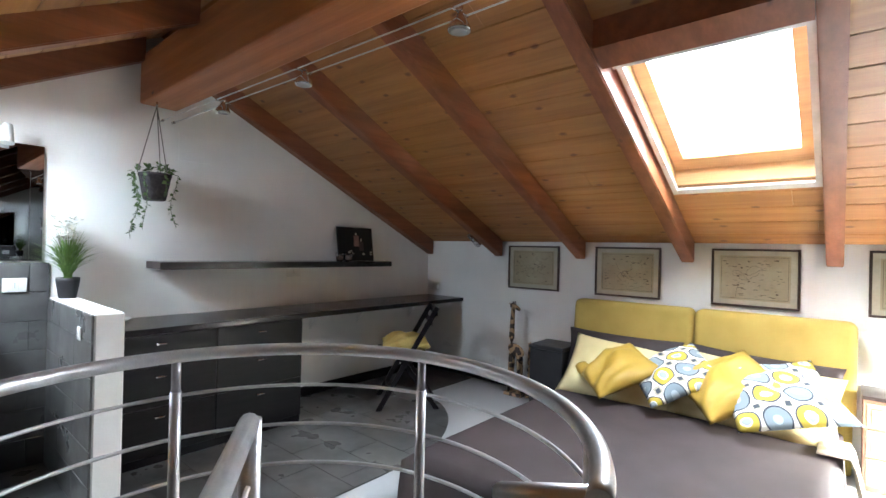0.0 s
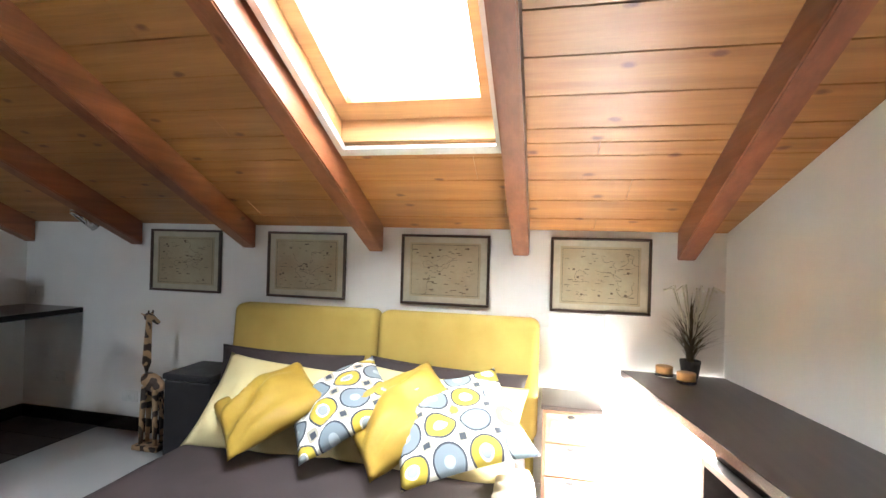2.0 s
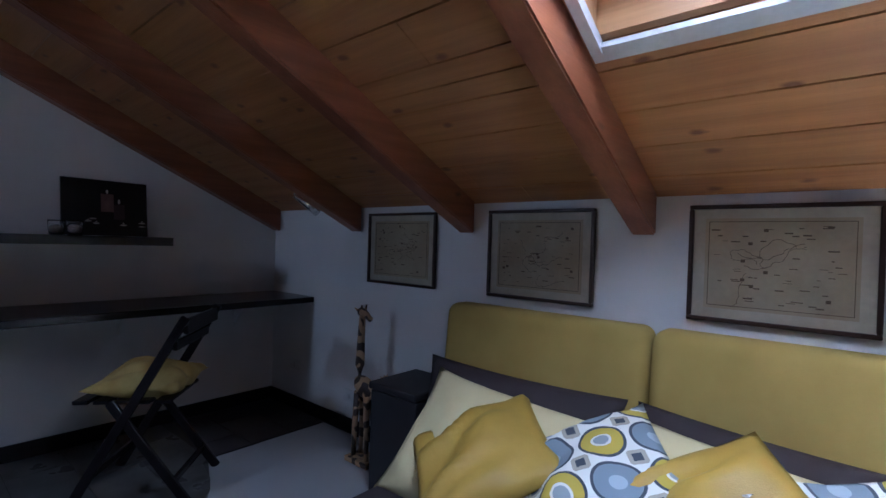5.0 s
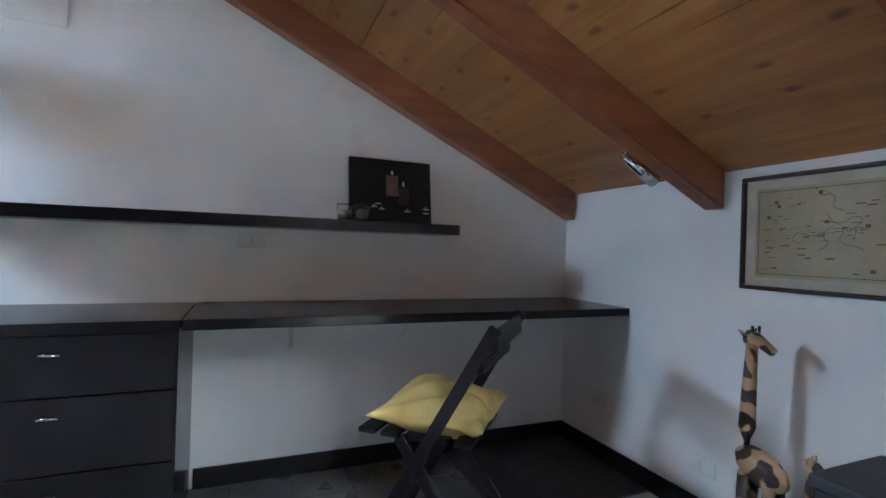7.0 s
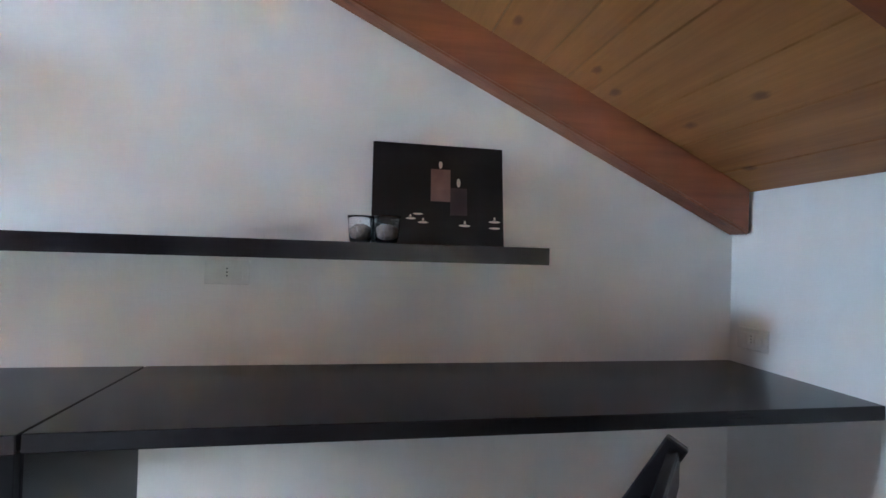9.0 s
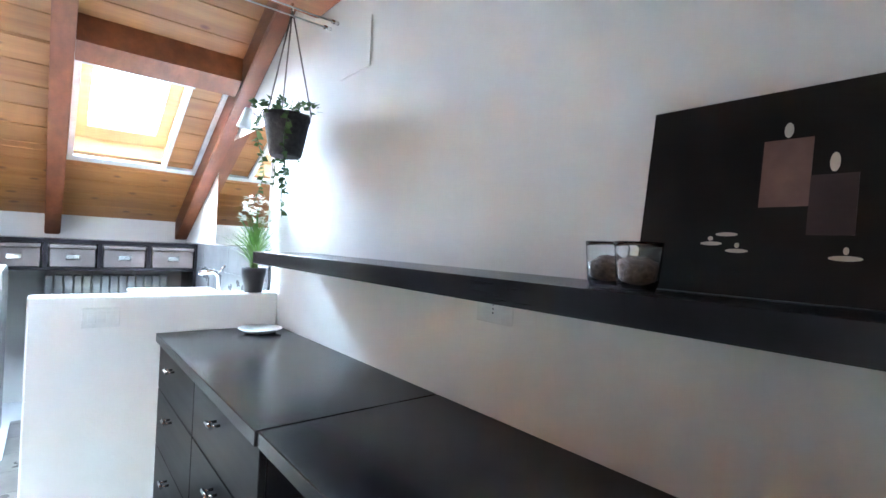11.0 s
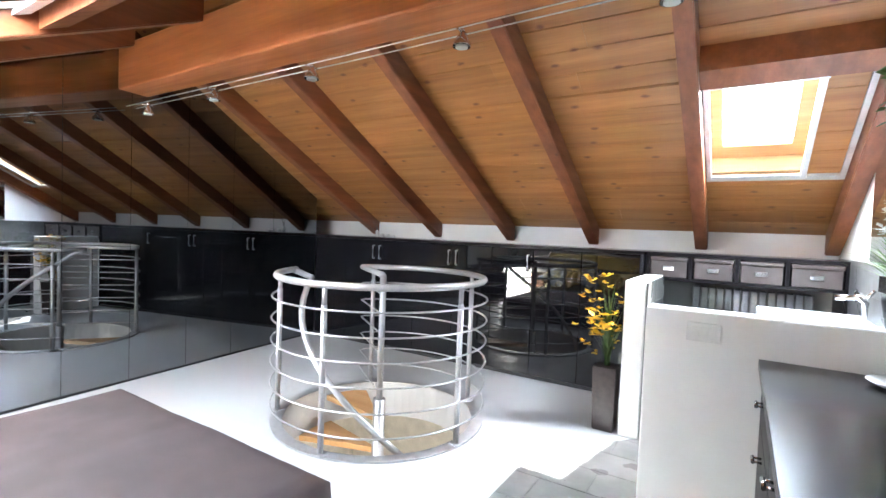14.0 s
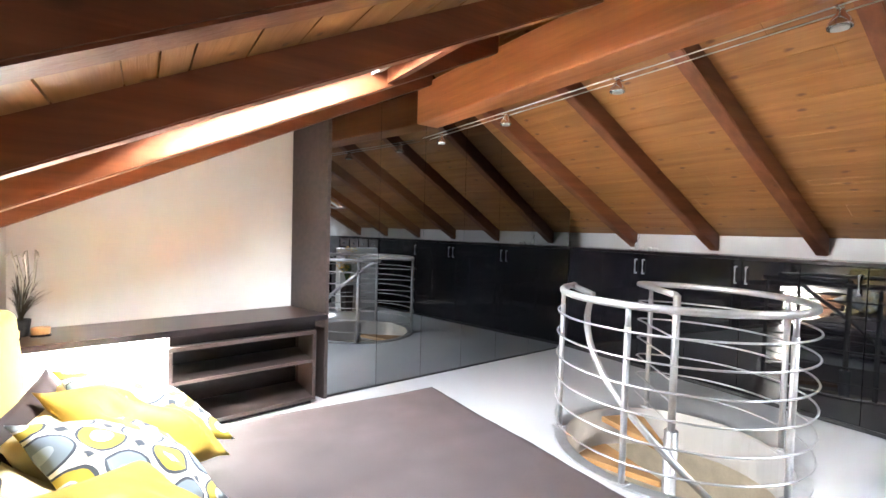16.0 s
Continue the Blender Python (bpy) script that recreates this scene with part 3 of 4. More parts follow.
# ---- framed maps ----
def framed_map(x0, x1, z0, z1, seed):
    rnd = random.Random(seed)
    root = thing("framed_map", "old sepia map under glass in a thin dark frame", "picture", "framed maps above the bed")
    w, y1 = 0.014, -0.003
    for a, b, c, d in ((x0, x1, z1 - w, z1), (x0, x1, z0, z0 + w), (x0, x0 + w, z0 + w, z1 - w), (x1 - w, x1, z0 + w, z1 - w)):
        part("frame", B(a, b, -0.026, y1, c, d, bevel=0.003), FRAMEDARK, root)
    part("border", B(x0 + w, x1 - w, -0.012, y1, z0 + w, z1 - w), FRAMEEDGE, root, "pale border of the map")
    part("sheet", B(x0 + 0.05, x1 - 0.05, -0.015, -0.0125, z0 + 0.045, z1 - 0.045), PAPER, root)
    bm = bmesh.new()
    y = -0.0165
    cx, cz, W, H = (x0 + x1) / 2, (z0 + z1) / 2, (x1 - x0) / 2 - 0.06, (z1 - z0) / 2 - 0.055
    for a, b, c, d in ((-W, W, H - 0.002, H), (-W, W, -H, -H + 0.002), (-W, -W + 0.002, -H, H), (W - 0.002, W, -H, H)):
        box(bm, cx + a, cx + b, y, y + 0.001, cz + c, cz + d)
    for k in range(60):
        px, pz = cx + rnd.uniform(-W, W) * 0.9, cz + rnd.uniform(-H, H) * 0.9
        lw, lh = rnd.uniform(0.003, 0.014), rnd.uniform(0.0006, 0.0022)
        if k % 9 == 0:
            lw, lh = 0.006, 0.005
        box(bm, px - lw, px + lw, y, y + 0.001, pz - lh, pz + lh)
    part("ink_drawing", bm, INK, root, "faded sepia ink drawing and lines")
    # coast lines
    bm = bmesh.new()
    for k in range(5):
        px, pz = cx + rnd.uniform(-W, W) * 0.6, cz + rnd.uniform(-H, H) * 0.6
        pts = []
        ang = rnd.uniform(0, 6)
        for j in range(22):
            ang += rnd.uniform(-0.9, 0.9)
            px, pz = px + 0.010 * math.cos(ang), pz + 0.008 * math.sin(ang)
            px, pz = min(max(px, cx - W), cx + W), min(max(pz, cz - H), cz + H)
            pts.append((px, y, pz))
        bm = bmesh.new()
        tube(bm, pts, 0.0009, 4, False)
        part("coast_line", bm, INK, root)
    return root


for k, (x0, x1) in enumerate(((1.022, 1.528), (1.848, 2.348), (2.683, 3.180), (3.500, 3.995))):
    framed_map(x0, x1, 0.912, 1.300, k + 1)

# ---- desk, dresser and shelf on the west wall ----
desk = thing("wall_desk", "long dark wenge desk fixed to the wall on brackets", "desk")
part("top", B(0.002, 0.49, -1.822, -0.002, 0.737, 0.772, bevel=0.002), DARKWOOD, desk)
dresser = thing("dresser", "dark wenge dresser with drawers beside the half wall", "dresser")
part("top", B(0.002, 0.495, -3.032, -1.826, 0.737, 0.772, bevel=0.002), DARKWOOD, dresser)
part("body", B(0.006, 0.462, -3.028, -1.832, 0.002, 0.736), DARKWOOD, dresser)
for ci, (ya, yb) in enumerate(((-3.022, -2.43), (-2.424, -1.836))):
    for zi, (za, zb) in enumerate(((0.555, 0.732), (0.33, 0.55), (0.06, 0.325))):
        d = part("drawer", B(0.4625, 0.480, ya, yb, za, zb, bevel=0.0015), MATTEDARK, dresser)
        for hy in ((ya + yb) / 2 - 0.02,):
            bm = bmesh.new()
            tube(bm, [(0.480, hy - 0.018, zb - 0.05), (0.505, hy - 0.018, zb - 0.05)], 0.004, 6)
            tube(bm, [(0.480, hy + 0.018, zb - 0.05), (0.505, hy + 0.018, zb - 0.05)], 0.004, 6)
            tube(bm, [(0.505, hy - 0.026, zb - 0.05), (0.505, hy + 0.026, zb - 0.05)], 0.0055, 8)
            part("handle", bm, CHROME, d, "small chrome bar handle")
for y in (-0.28, -0.95, -1.45):
    br = part("bracket", B(0.0025, 0.007, y - 0.012, y + 0.012, 0.56, 0.7355), WHITEPL, desk, "white metal bracket")
    part("arm", B(0.008, 0.2, y - 0.012, y + 0.012, 0.731, 0.7362), WHITEPL, br)
    bm = bmesh.new()
    tube(bm, [(0.008, y, 0.58), (0.16, y, 0.729)], 0.006, 6)
    part("strut", bm, WHITEPL, br)
wsh = thing("wall_shelf", "long dark floating shelf on the white gable wall", "shelf")
part("board", B(0.002, 0.240, -2.672, -0.765, 1.083, 1.127), DARKWOOD, wsh)
part("front_edge", B(0.2405, 0.243, -2.675, -0.762, 1.0825, 1.1275, bevel=0.0008), DARKWOOD, wsh)
for a_, b_ in ((-2.675, -2.6725), (-0.7645, -0.762)):
    part("end_cap", B(0.002, 0.2402, a_, b_, 1.0825, 1.1275, bevel=0.0008), DARKX, wsh)

pic = thing("canvas_picture", "black canvas picture of lit candles leaning on the shelf", "picture")


def lean(x, y, z):
    return 0.085 - 0.045 * (z - 1.125) / 0.3 + x, y + 0.026, z + 0.0025


def lean_box(bm, x0, x1, y0, y1, z0, z1):
    return hexa(bm, [lean(x, y, z0) for x, y in ((x0, y0), (x1, y0), (x1, y1), (x0, y1))] + [lean(x, y, z1) for x, y in ((x0, y0), (x1, y0), (x1, y1), (x0, y1))])


bm = bmesh.new()
lean_box(bm, -0.02, 0, -1.252, -0.865, 1.126, 1.423)
part("canvas", bm, CANVAS, pic)
for nm, mat, items in (("printed_candle", CANDLEPR, ((-1.128, -1.070, 1.254, 1.350), (-1.070, -1.020, 1.215, 1.296))),
                       ("printed_tealight", FLAMEPR, ((-1.2, -1.17, 1.198, 1.204), (-1.165, -1.135, 1.188, 1.194), (-1.18, -1.15, 1.212, 1.218), (-1.045, -1.01, 1.182, 1.189), (-0.955, -0.92, 1.196, 1.203), (-0.955, -0.92, 1.178, 1.184))),
                       ("printed_flame", FLAMEPR, ((-1.105, -1.094, 1.352, 1.374), (-1.051, -1.040, 1.299, 1.325), (-1.19, -1.183, 1.205, 1.212), (-1.153, -1.147, 1.195, 1.203), (-1.03, -1.024, 1.19, 1.2), (-0.94, -0.934, 1.204, 1.214)))):
    for y0, y1, z0, z1 in items:
        bm = bmesh.new()
        y0, y1 = y0 + 0.045, y1 + 0.045
        if nm == "printed_candle":
            lean_box(bm, 0.0002, 0.0012, y0, y1, z0, z1)
        else:
            rim = [((y0 + y1) / 2 + (y1 - y0) / 2 * math.cos(a), (z0 + z1) / 2 + (z1 - z0) / 2 * math.sin(a)) for a in [math.pi * k / 7 for k in range(14)]]
            lo = [bm.verts.new(lean(0.0002, y, z)) for y, z in rim]
            hi = [bm.verts.new(lean(0.0015, y, z)) for y, z in rim]
            bm.faces.new(lo[::-1])
            bm.faces.new(hi)
            for k in range(14):
                bm.faces.new((lo[k], lo[(k + 1) % 14], hi[(k + 1) % 14], hi[k]))
        part(nm, bm, DIMPR if nm == "printed_candle" and z1 < 1.3 else mat, pic)
for k, (x, y) in enumerate(((0.125, -1.255), (0.155, -1.185))):
    cup = thing("glass_cup", "clear glass cup filled with dark potpourri on the shelf", "glass", "glass cups on the shelf")
    bm = bmesh.new()
    lathe(bm, x, y, [(0.026, 1.126), (0.031, 1.14), (0.035, 1.19), (0.036, 1.20), (0.034, 1.20), (0.033, 1.19), (0.031, 1.142), (0.02, 1.132)], 24)
    part("glass", bm, GLASS, cup).visible_shadow = False
    bm = bmesh.new()
    lathe(bm, x, y, [(0.019, 1.1335), (0.027, 1.142), (0.030, 1.165), (0.012, 1.176)], 20)
    for v in bm.verts:
        if v.co.z > 1.16:
            v.co.z += 0.006 * noise.noise(v.co * 90)
    part("filling", bm, POTP, cup, "dark brown potpourri")

bm = bmesh.new()
lathe(bm, 0.13, -2.88, [(0.045, 0.7725), (0.06, 0.777), (0.09, 0.792), (0.088, 0.795), (0.058, 0.782), (0.01, 0.78)], 28)
tagged(finish("dish", bm, WHITEPL), "small white ceramic dish on the dresser", "dish")


# ---- outlets and switches ----
def wall_plate(name, m, w, h, label, holes=0):
    root = thing(name, label, "switch")
    root.matrix_world = m
    part("plate", B(-w / 2, w / 2, -0.008, -0.0015, -h / 2, h / 2, bevel=0.002), WHITEPL, root)
    for k in range(3):
        bx = (k - 1) * w * 0.24
        r = part("rocker", B(bx - w * 0.105, bx + w * 0.105, -0.0105, -0.0082, -h * 0.27, h * 0.27, bevel=0.0008), WHITEPL, root)
        if holes and k == 1:
            for z in (-0.01, 0, 0.01):
                bm = bmesh.new()
                box(bm, bx - 0.002, bx + 0.002, -0.0112, -0.0106, z - 0.002, z + 0.002)
                part("pin_hole", bm, GREYPL, r)
    return root


wall_plate("switch_plate", pose(0.68, -3.035, 0.845, 0, 0, 180), 0.12, 0.075, "white light switch plate on the half wall")
wall_plate("outlet_plate", pose(3.44, 0, 0.862, 0, 0, 0), 0.12, 0.07, "white outlet plate beside the headboard")
wall_plate("outlet_plate", pose(3.72, 0, 0.868, 0, 0, 0), 0.12, 0.07, "white outlet plate below a framed map")
wall_plate("outlet_plate", pose(0, -1.62, 1.035, 0, 0, 90), 0.12, 0.07, "white outlet plate under the floating shelf", 1)
wall_plate("outlet_plate", pose(0.10, 0, 0.86, 0, 0, 0), 0.12, 0.07, "white outlet plate above the desk", 1)
wall_plate("outlet_plate", pose(0.88, 0, 0.22, 0, 0, 0), 0.12, 0.07, "white outlet plate near the floor", 1)
wall_plate("outlet_plate", pose(0.30, 0, 0.3, 0, 0, 0), 0.12, 0.07, "white outlet plate below the desk", 1)

# ---- wardrobes ----
south = thing("wardrobe", "low black gloss wardrobe along the knee wall", "wardrobe")
part("carcass", B(1.17, 4.62, -5.046, -4.632, 0.002, 1.085), GREYBLACK, south)
part("top", B(1.16, 4.60, -5.047, -4.60, 1.087, 1.112, bevel=0.002), DARKWOOD, south)
part("plinth", B(1.17, 4.58, -4.632, -4.612, 0.002, 0.03), GREYBLACK, south)
edges = [1.19, 1.62, 2.02, 2.40, 2.79, 3.23, 3.69, 4.12, 4.57]
for k, (a, b) in enumerate(zip(edges, edges[1:])):
    d = part("door", B(a + 0.002, b - 0.002, -4.630, -4.610, 0.033, 1.083, bevel=0.0015), BLACKGLASS, south, "glossy black door")
    if 2 <= k <= 6:
        hx = b - 0.04 if k % 2 else a + 0.04
        bm = bmesh.new()
        tube(bm, [(hx, -4.610, 0.90), (hx, -4.585, 0.90), (hx, -4.585, 1.03), (hx, -4.610, 1.03)], 0.008, 8)
        part("handle", bm, ALU, d, "vertical chrome bar handle")
east = thing("mirror_wardrobe", "tall wardrobe with smoked mirror doors under the roof slope", "wardrobe")
seams = [-1.77, -2.18, -2.61, -3.06, -3.50, -3.98, -4.60]
for a, b in zip(seams, seams[1:]):
    bm = bmesh.new()
    ys = [a - 0.0015, RIDGE, b + 0.0015] if b < RIDGE < a else [a - 0.0015, b + 0.0015]
    prof = [(y, 0.02) for y in (ys[0], ys[-1])] + [(y, zc(y) - 0.004) for y in ys[::-1]]
    f0 = [bm.verts.new((xm(y), y, z)) for y, z in prof]
    f1 = [bm.verts.new((xm(y) + 0.02, y, z)) for y, z in prof]
    bm.faces.new(f0)
    bm.faces.new(f1[::-1])
    for k in range(len(prof)):
        bm.faces.new((f0[k], f1[k], f1[(k + 1) % len(prof)], f0[(k + 1) % len(prof)]))
    part("mirror_door", bm, MIRROR, east, "smoked mirror door")
bm = bmesh.new()
hexa(bm, [(4.235, -1.74, 0.001), (xe(-1.60) - 0.003, -1.60, 0.001), (xe(-1.625) - 0.003, -1.625, 0.001), (4.235, -1.765, 0.001),
          (4.235, -1.74, zn(-1.74) - 0.003), (xe(-1.60) - 0.003, -1.60, zn(-1.60) - 0.003), (xe(-1.625) - 0.003, -1.625, zn(-1.625) - 0.003), (4.235, -1.765, zn(-1.765) - 0.003)])
part("side_panel", bm, DARKX, east, "brown laminate side panel")
bm = bmesh.new()
hexa(bm, [(xm(-1.77) + 0.004, -1.77, 0.001), (xm(-1.77) + 0.03, -1.77, 0.001), (xm(-4.6) + 0.03, -4.6, 0.001), (xm(-4.6) + 0.004, -4.6, 0.001),
          (xm(-1.77) + 0.004, -1.77, 0.018), (xm(-1.77) + 0.03, -1.77, 0.018), (xm(-4.6) + 0.03, -4.6, 0.018), (xm(-4.6) + 0.004, -4.6, 0.018)])
part("plinth", bm, GREYBLACK, east)

# bottles on the wardrobe
for k, (x, h, r) in enumerate(((3.93, 0.075, 0.018), (3.86, 0.04, 0.025), (3.78, 0.035, 0.022), (3.72, 0.03, 0.03))):
    bm = bmesh.new()
    lathe(bm, x, -4.88, [(r, 1.113), (r, 1.113 + h * 0.8), (r * 0.5, 1.113 + h)], 14)
    if k == 0:
        root = thing("reed_diffuser", "small reed diffuser bottle on the wardrobe", "diffuser")
        part("bottle", bm, WHITEPL, root)
        for j in range(4):
            bm = bmesh.new()
            tube(bm, [(x, -4.88, 1.18), (x + 0.03 * (j - 1.5), -4.88 + 0.01 * j, 1.29)], 0.0018, 5)
            part("reed", bm, CORD, root)
    else:
        tagged(finish("trinket", bm, WHITEPL), "small pale ornament on the wardrobe", "ornament", "ornaments on the wardrobe")

# ---- east counter ----
cnt = bmesh.new()
hexa(cnt, [(3.868, -0.016, 0.595), (4.337, -0.016, 0.595), (xe(-1.596) - 0.004, -1.596, 0.595), (4.165, -1.735, 0.595),
           (3.868, -0.016, 0.632), (4.337, -0.016, 0.632), (xe(-1.596) - 0.004, -1.596, 0.632), (4.165, -1.735, 0.632)])
counter = thing("counter", "dark brown counter along the slanting wall", "counter")
part("top", cnt, DARKX, counter)
bm = bmesh.new()
hexa(bm, [(3.864, -0.002, 0.596), (3.8675, -0.002, 0.596), (4.1645, -1.735, 0.596), (4.161, -1.735, 0.596),
          (3.864, -0.002, 0.631), (3.8675, -0.002, 0.631), (4.1645, -1.735, 0.631), (4.161, -1.735, 0.631)])
part("edge_strip", bm, DARKWOOD, counter)
bm = bmesh.new()
hexa(bm, [(4.06, -0.76, 0.527), (4.08, -0.76, 0.527), (4.23, -1.66, 0.527), (4.21, -1.66, 0.527), (4.06, -0.76, 0.594), (4.08, -0.76, 0.594), (4.23, -1.66, 0.594), (4.21, -1.66, 0.594)])
part("spacer", bm, DARKWOOD, counter)
unit = thing("tv_unit", "dark open shelf unit under the counter", "shelf")


def ux(y):
    return 4.02 + 0.17 * (-0.75 - y)


def ubox(y0, y1, d0, d1, z0, z1):
    bm = bmesh.new()
    return (hexa(bm, [(ux(y) + d, y, z) for z in (z0, z1) for y, d in ((y0, d0), (y0, d1), (y1, d1), (y1, d0))]), bm)[1]


part("top", ubox(-1.66, -0.75, 0, 0.42, 0.50, 0.525), DARKX, unit)
part("shelf", ubox(-1.635, -0.775, 0.005, 0.4, 0.30, 0.32), DARKX, unit)
part("base", ubox(-1.66, -0.75, 0, 0.42, 0.03, 0.055), DARKX, unit)
part("side", ubox(-0.774, -0.75, 0, 0.42, 0.056, 0.499), DARKX, unit)
part("side", ubox(-1.66, -1.636, 0, 0.42, 0.056, 0.499), DARKX, unit)
part("back", ubox(-1.635, -0.775, 0.402, 0.415, 0.056, 0.499), DARKWOOD, unit)
part("plinth", ubox(-1.64, -0.77, 0.03, 0.4, 0.001, 0.029), DARKWOOD, unit)
for y in (-0.98, -1.15):
    bm = bmesh.new()
    bmesh.ops.create_cone(bm, cap_ends=True, segments=16, radius1=0.024, radius2=0.024, depth=0.006, matrix=pose(ux(y) + 0.398, y, 0.43, 0, 90, 0))
    part("cable_cover", bm, GREYPL, unit, "round grey cable cover")
led = finish("led_strip", B(4.30, 4.315, -0.70, -0.03, 0.575, 0.592), LEDMAT)
tagged(led, "white glowing light strip under the counter", "lamp")
tagged(finish("led_strip", B(3.95, 4.33, -0.013, -0.003, 0.600, 0.612), LEDSOFT), "white glowing light strip behind the counter", "lamp")
lamp("led_light", "AREA", 50, pose(4.10, -0.36, 0.586), (1, 0.96, 0.88), 0.12, 0.6)

# plant and candles on the counter


def grass(bm, cx, cy, z, n, h, spread, w, seed, droop=0.5):
    rnd = random.Random(seed)
    for k in range(n):
        a, s = rnd.uniform(0, 6.283), rnd.uniform(0.15, 1) * spread
        hh = h * rnd.uniform(0.6, 1.0) * (1 - 0.35 * s / spread)
        prev = None
        pts = []
        for j in range(6):
            t = j / 5
            rr = s * t ** 1.8
            pts.append(Vector((cx + math.cos(a) * rr + 0.012 * math.cos(a * 3), cy + math.sin(a) * rr + 0.012 * math.sin(a * 3), z + hh * (t - droop * t ** 3 * s / spread * 0.6))))
        side = Vector((-math.sin(a), math.cos(a), 0))
        for j in range(5):
            w0, w1 = w * (1 - (j / 5) ** 2), w * (1 - ((j + 1) / 5) ** 2)
            q = [bm.verts.new(p) for p in (pts[j] - side * w0, pts[j] + side * w0, pts[j + 1] + side * w1, pts[j + 1] - side * w1)]
            bm.faces.new(q)
    return bm


def blossoms(bm, cx, cy, z0, z1, spread, n, size, seed):
    rnd = random.Random(seed)
    for k in range(n):
        c = Vector((cx + rnd.uniform(-spread, spread), cy + rnd.uniform(-spread, spread), rnd.uniform(z0, z1)))
        for j in range(5):
            a = j * 1.2566 + rnd.random()
            d = Vector((math.cos(a), math.sin(a), rnd.uniform(-0.3, 0.9))).normalized()
            s = d.cross(Vector((0, 0, 1))).normalized()
            q = [bm.verts.new(c), bm.verts.new(c + size * (0.6 * d + 0.4 * s)), bm.verts.new(c + size * d), bm.verts.new(c + size * (0.6 * d - 0.4 * s))]
            bm.faces.new(q)
    return bm


pl = thing("potted_grass", "dry ornamental grass with pale plumes in a dark pot", "plant")
part("pot", lathe(bmesh.new(), 4.165, -0.085, [(0.035, 0.633), (0.045, 0.70), (0.047, 0.72), (0.04, 0.72), (0.038, 0.70)], 20), WICKER, pl)
bm = grass(bmesh.new(), 4.165, -0.085, 0.70, 150, 0.40, 0.20, 0.0045, 3)
for v in bm.verts:
    v.co.y = -0.085 + (v.co.y + 0.085) * (0.36 if v.co.y > -0.085 else 0.8)
part("foliage", bm, DRYLEAF, pl)
bm = bmesh.new()
rnd = random.Random(12)
for k in range(9):
    a, s = rnd.uniform(0, 6.28), rnd.uniform(0.03, 0.11)
    tube(bm, [(4.165, -0.085, 0.72), (4.16 + s * 0.5 * math.cos(a), -0.13 + s * 0.4 * math.sin(a), 0.92), (4.16 + s * math.cos(a), -0.13 + 0.8 * s * math.sin(a), 1.06 + 0.03 * rnd.random()), (4.16 + 1.5 * s * math.cos(a), -0.13 + s * math.sin(a), 1.05)], 0.003, 5, taper=0.006)
part("plume", bm, PETAL, pl, "pale feathery plumes")
for x, y, r in ((4.055, -0.065, 0.042), (4.125, -0.175, 0.044)):
    c = thing("candle_glass", "amber candle in a low glass on the counter", "candle", "candles on the counter")
    part("wax", lathe(bmesh.new(), x, y, [(r * 0.90, 0.637), (r * 0.95, 0.676), (r * 0.9, 0.68), (0.004, 0.678)], 20), AMBER, c)
    part("glass", lathe(bmesh.new(), x, y, [(r, 0.633), (r, 0.646), (r * 0.94, 0.646), (r * 0.93, 0.636)], 20), GLASS, c).visible_shadow = False

# ---- nightstands ----
ns = thing("nightstand", "narrow pinkish wooden nightstand with small drawers", "nightstand")
part("top", B(3.472, 3.745, -0.33, -0.03, 0.495, 0.515, bevel=0.003), DARKX, ns)
part("body", B(3.48, 3.735, -0.305, -0.035, 0.002, 0.494), PINK, ns)
for z0, z1 in ((0.345, 0.48), (0.19, 0.335), (0.035, 0.18)):
    d = part("drawer", B(3.492, 3.723, -0.318, -0.3055, z0, z1, bevel=0.003), PINK, ns)
    part("panel", B(3.512, 3.703, -0.3215, -0.3183, z0 + 0.018, z1 - 0.03, bevel=0.002), PINK, d)
    bm = bmesh.new()
    bmesh.ops.create_uvsphere(bm, u_segments=12, v_segments=8, radius=0.018, matrix=Matrix.Translation((3.607, -0.318, z1 - 0.013)) @ Matrix.Diagonal((1, 0.4, 0.5, 1)))
    part("handle", bm, GREYBLACK, d, "dark cup handle")
bx = thing("storage_cube", "dark leatherette storage cube beside the bed", "box")
part("body", B(1.46, 1.745, -0.36, -0.06, 0.002, 0.47, bevel=0.008, seg=2), GREYBLACK, bx)
part("lid", B(1.452, 1.75, -0.368, -0.052, 0.472, 0.505, bevel=0.008, seg=2), GREYBLACK, bx)


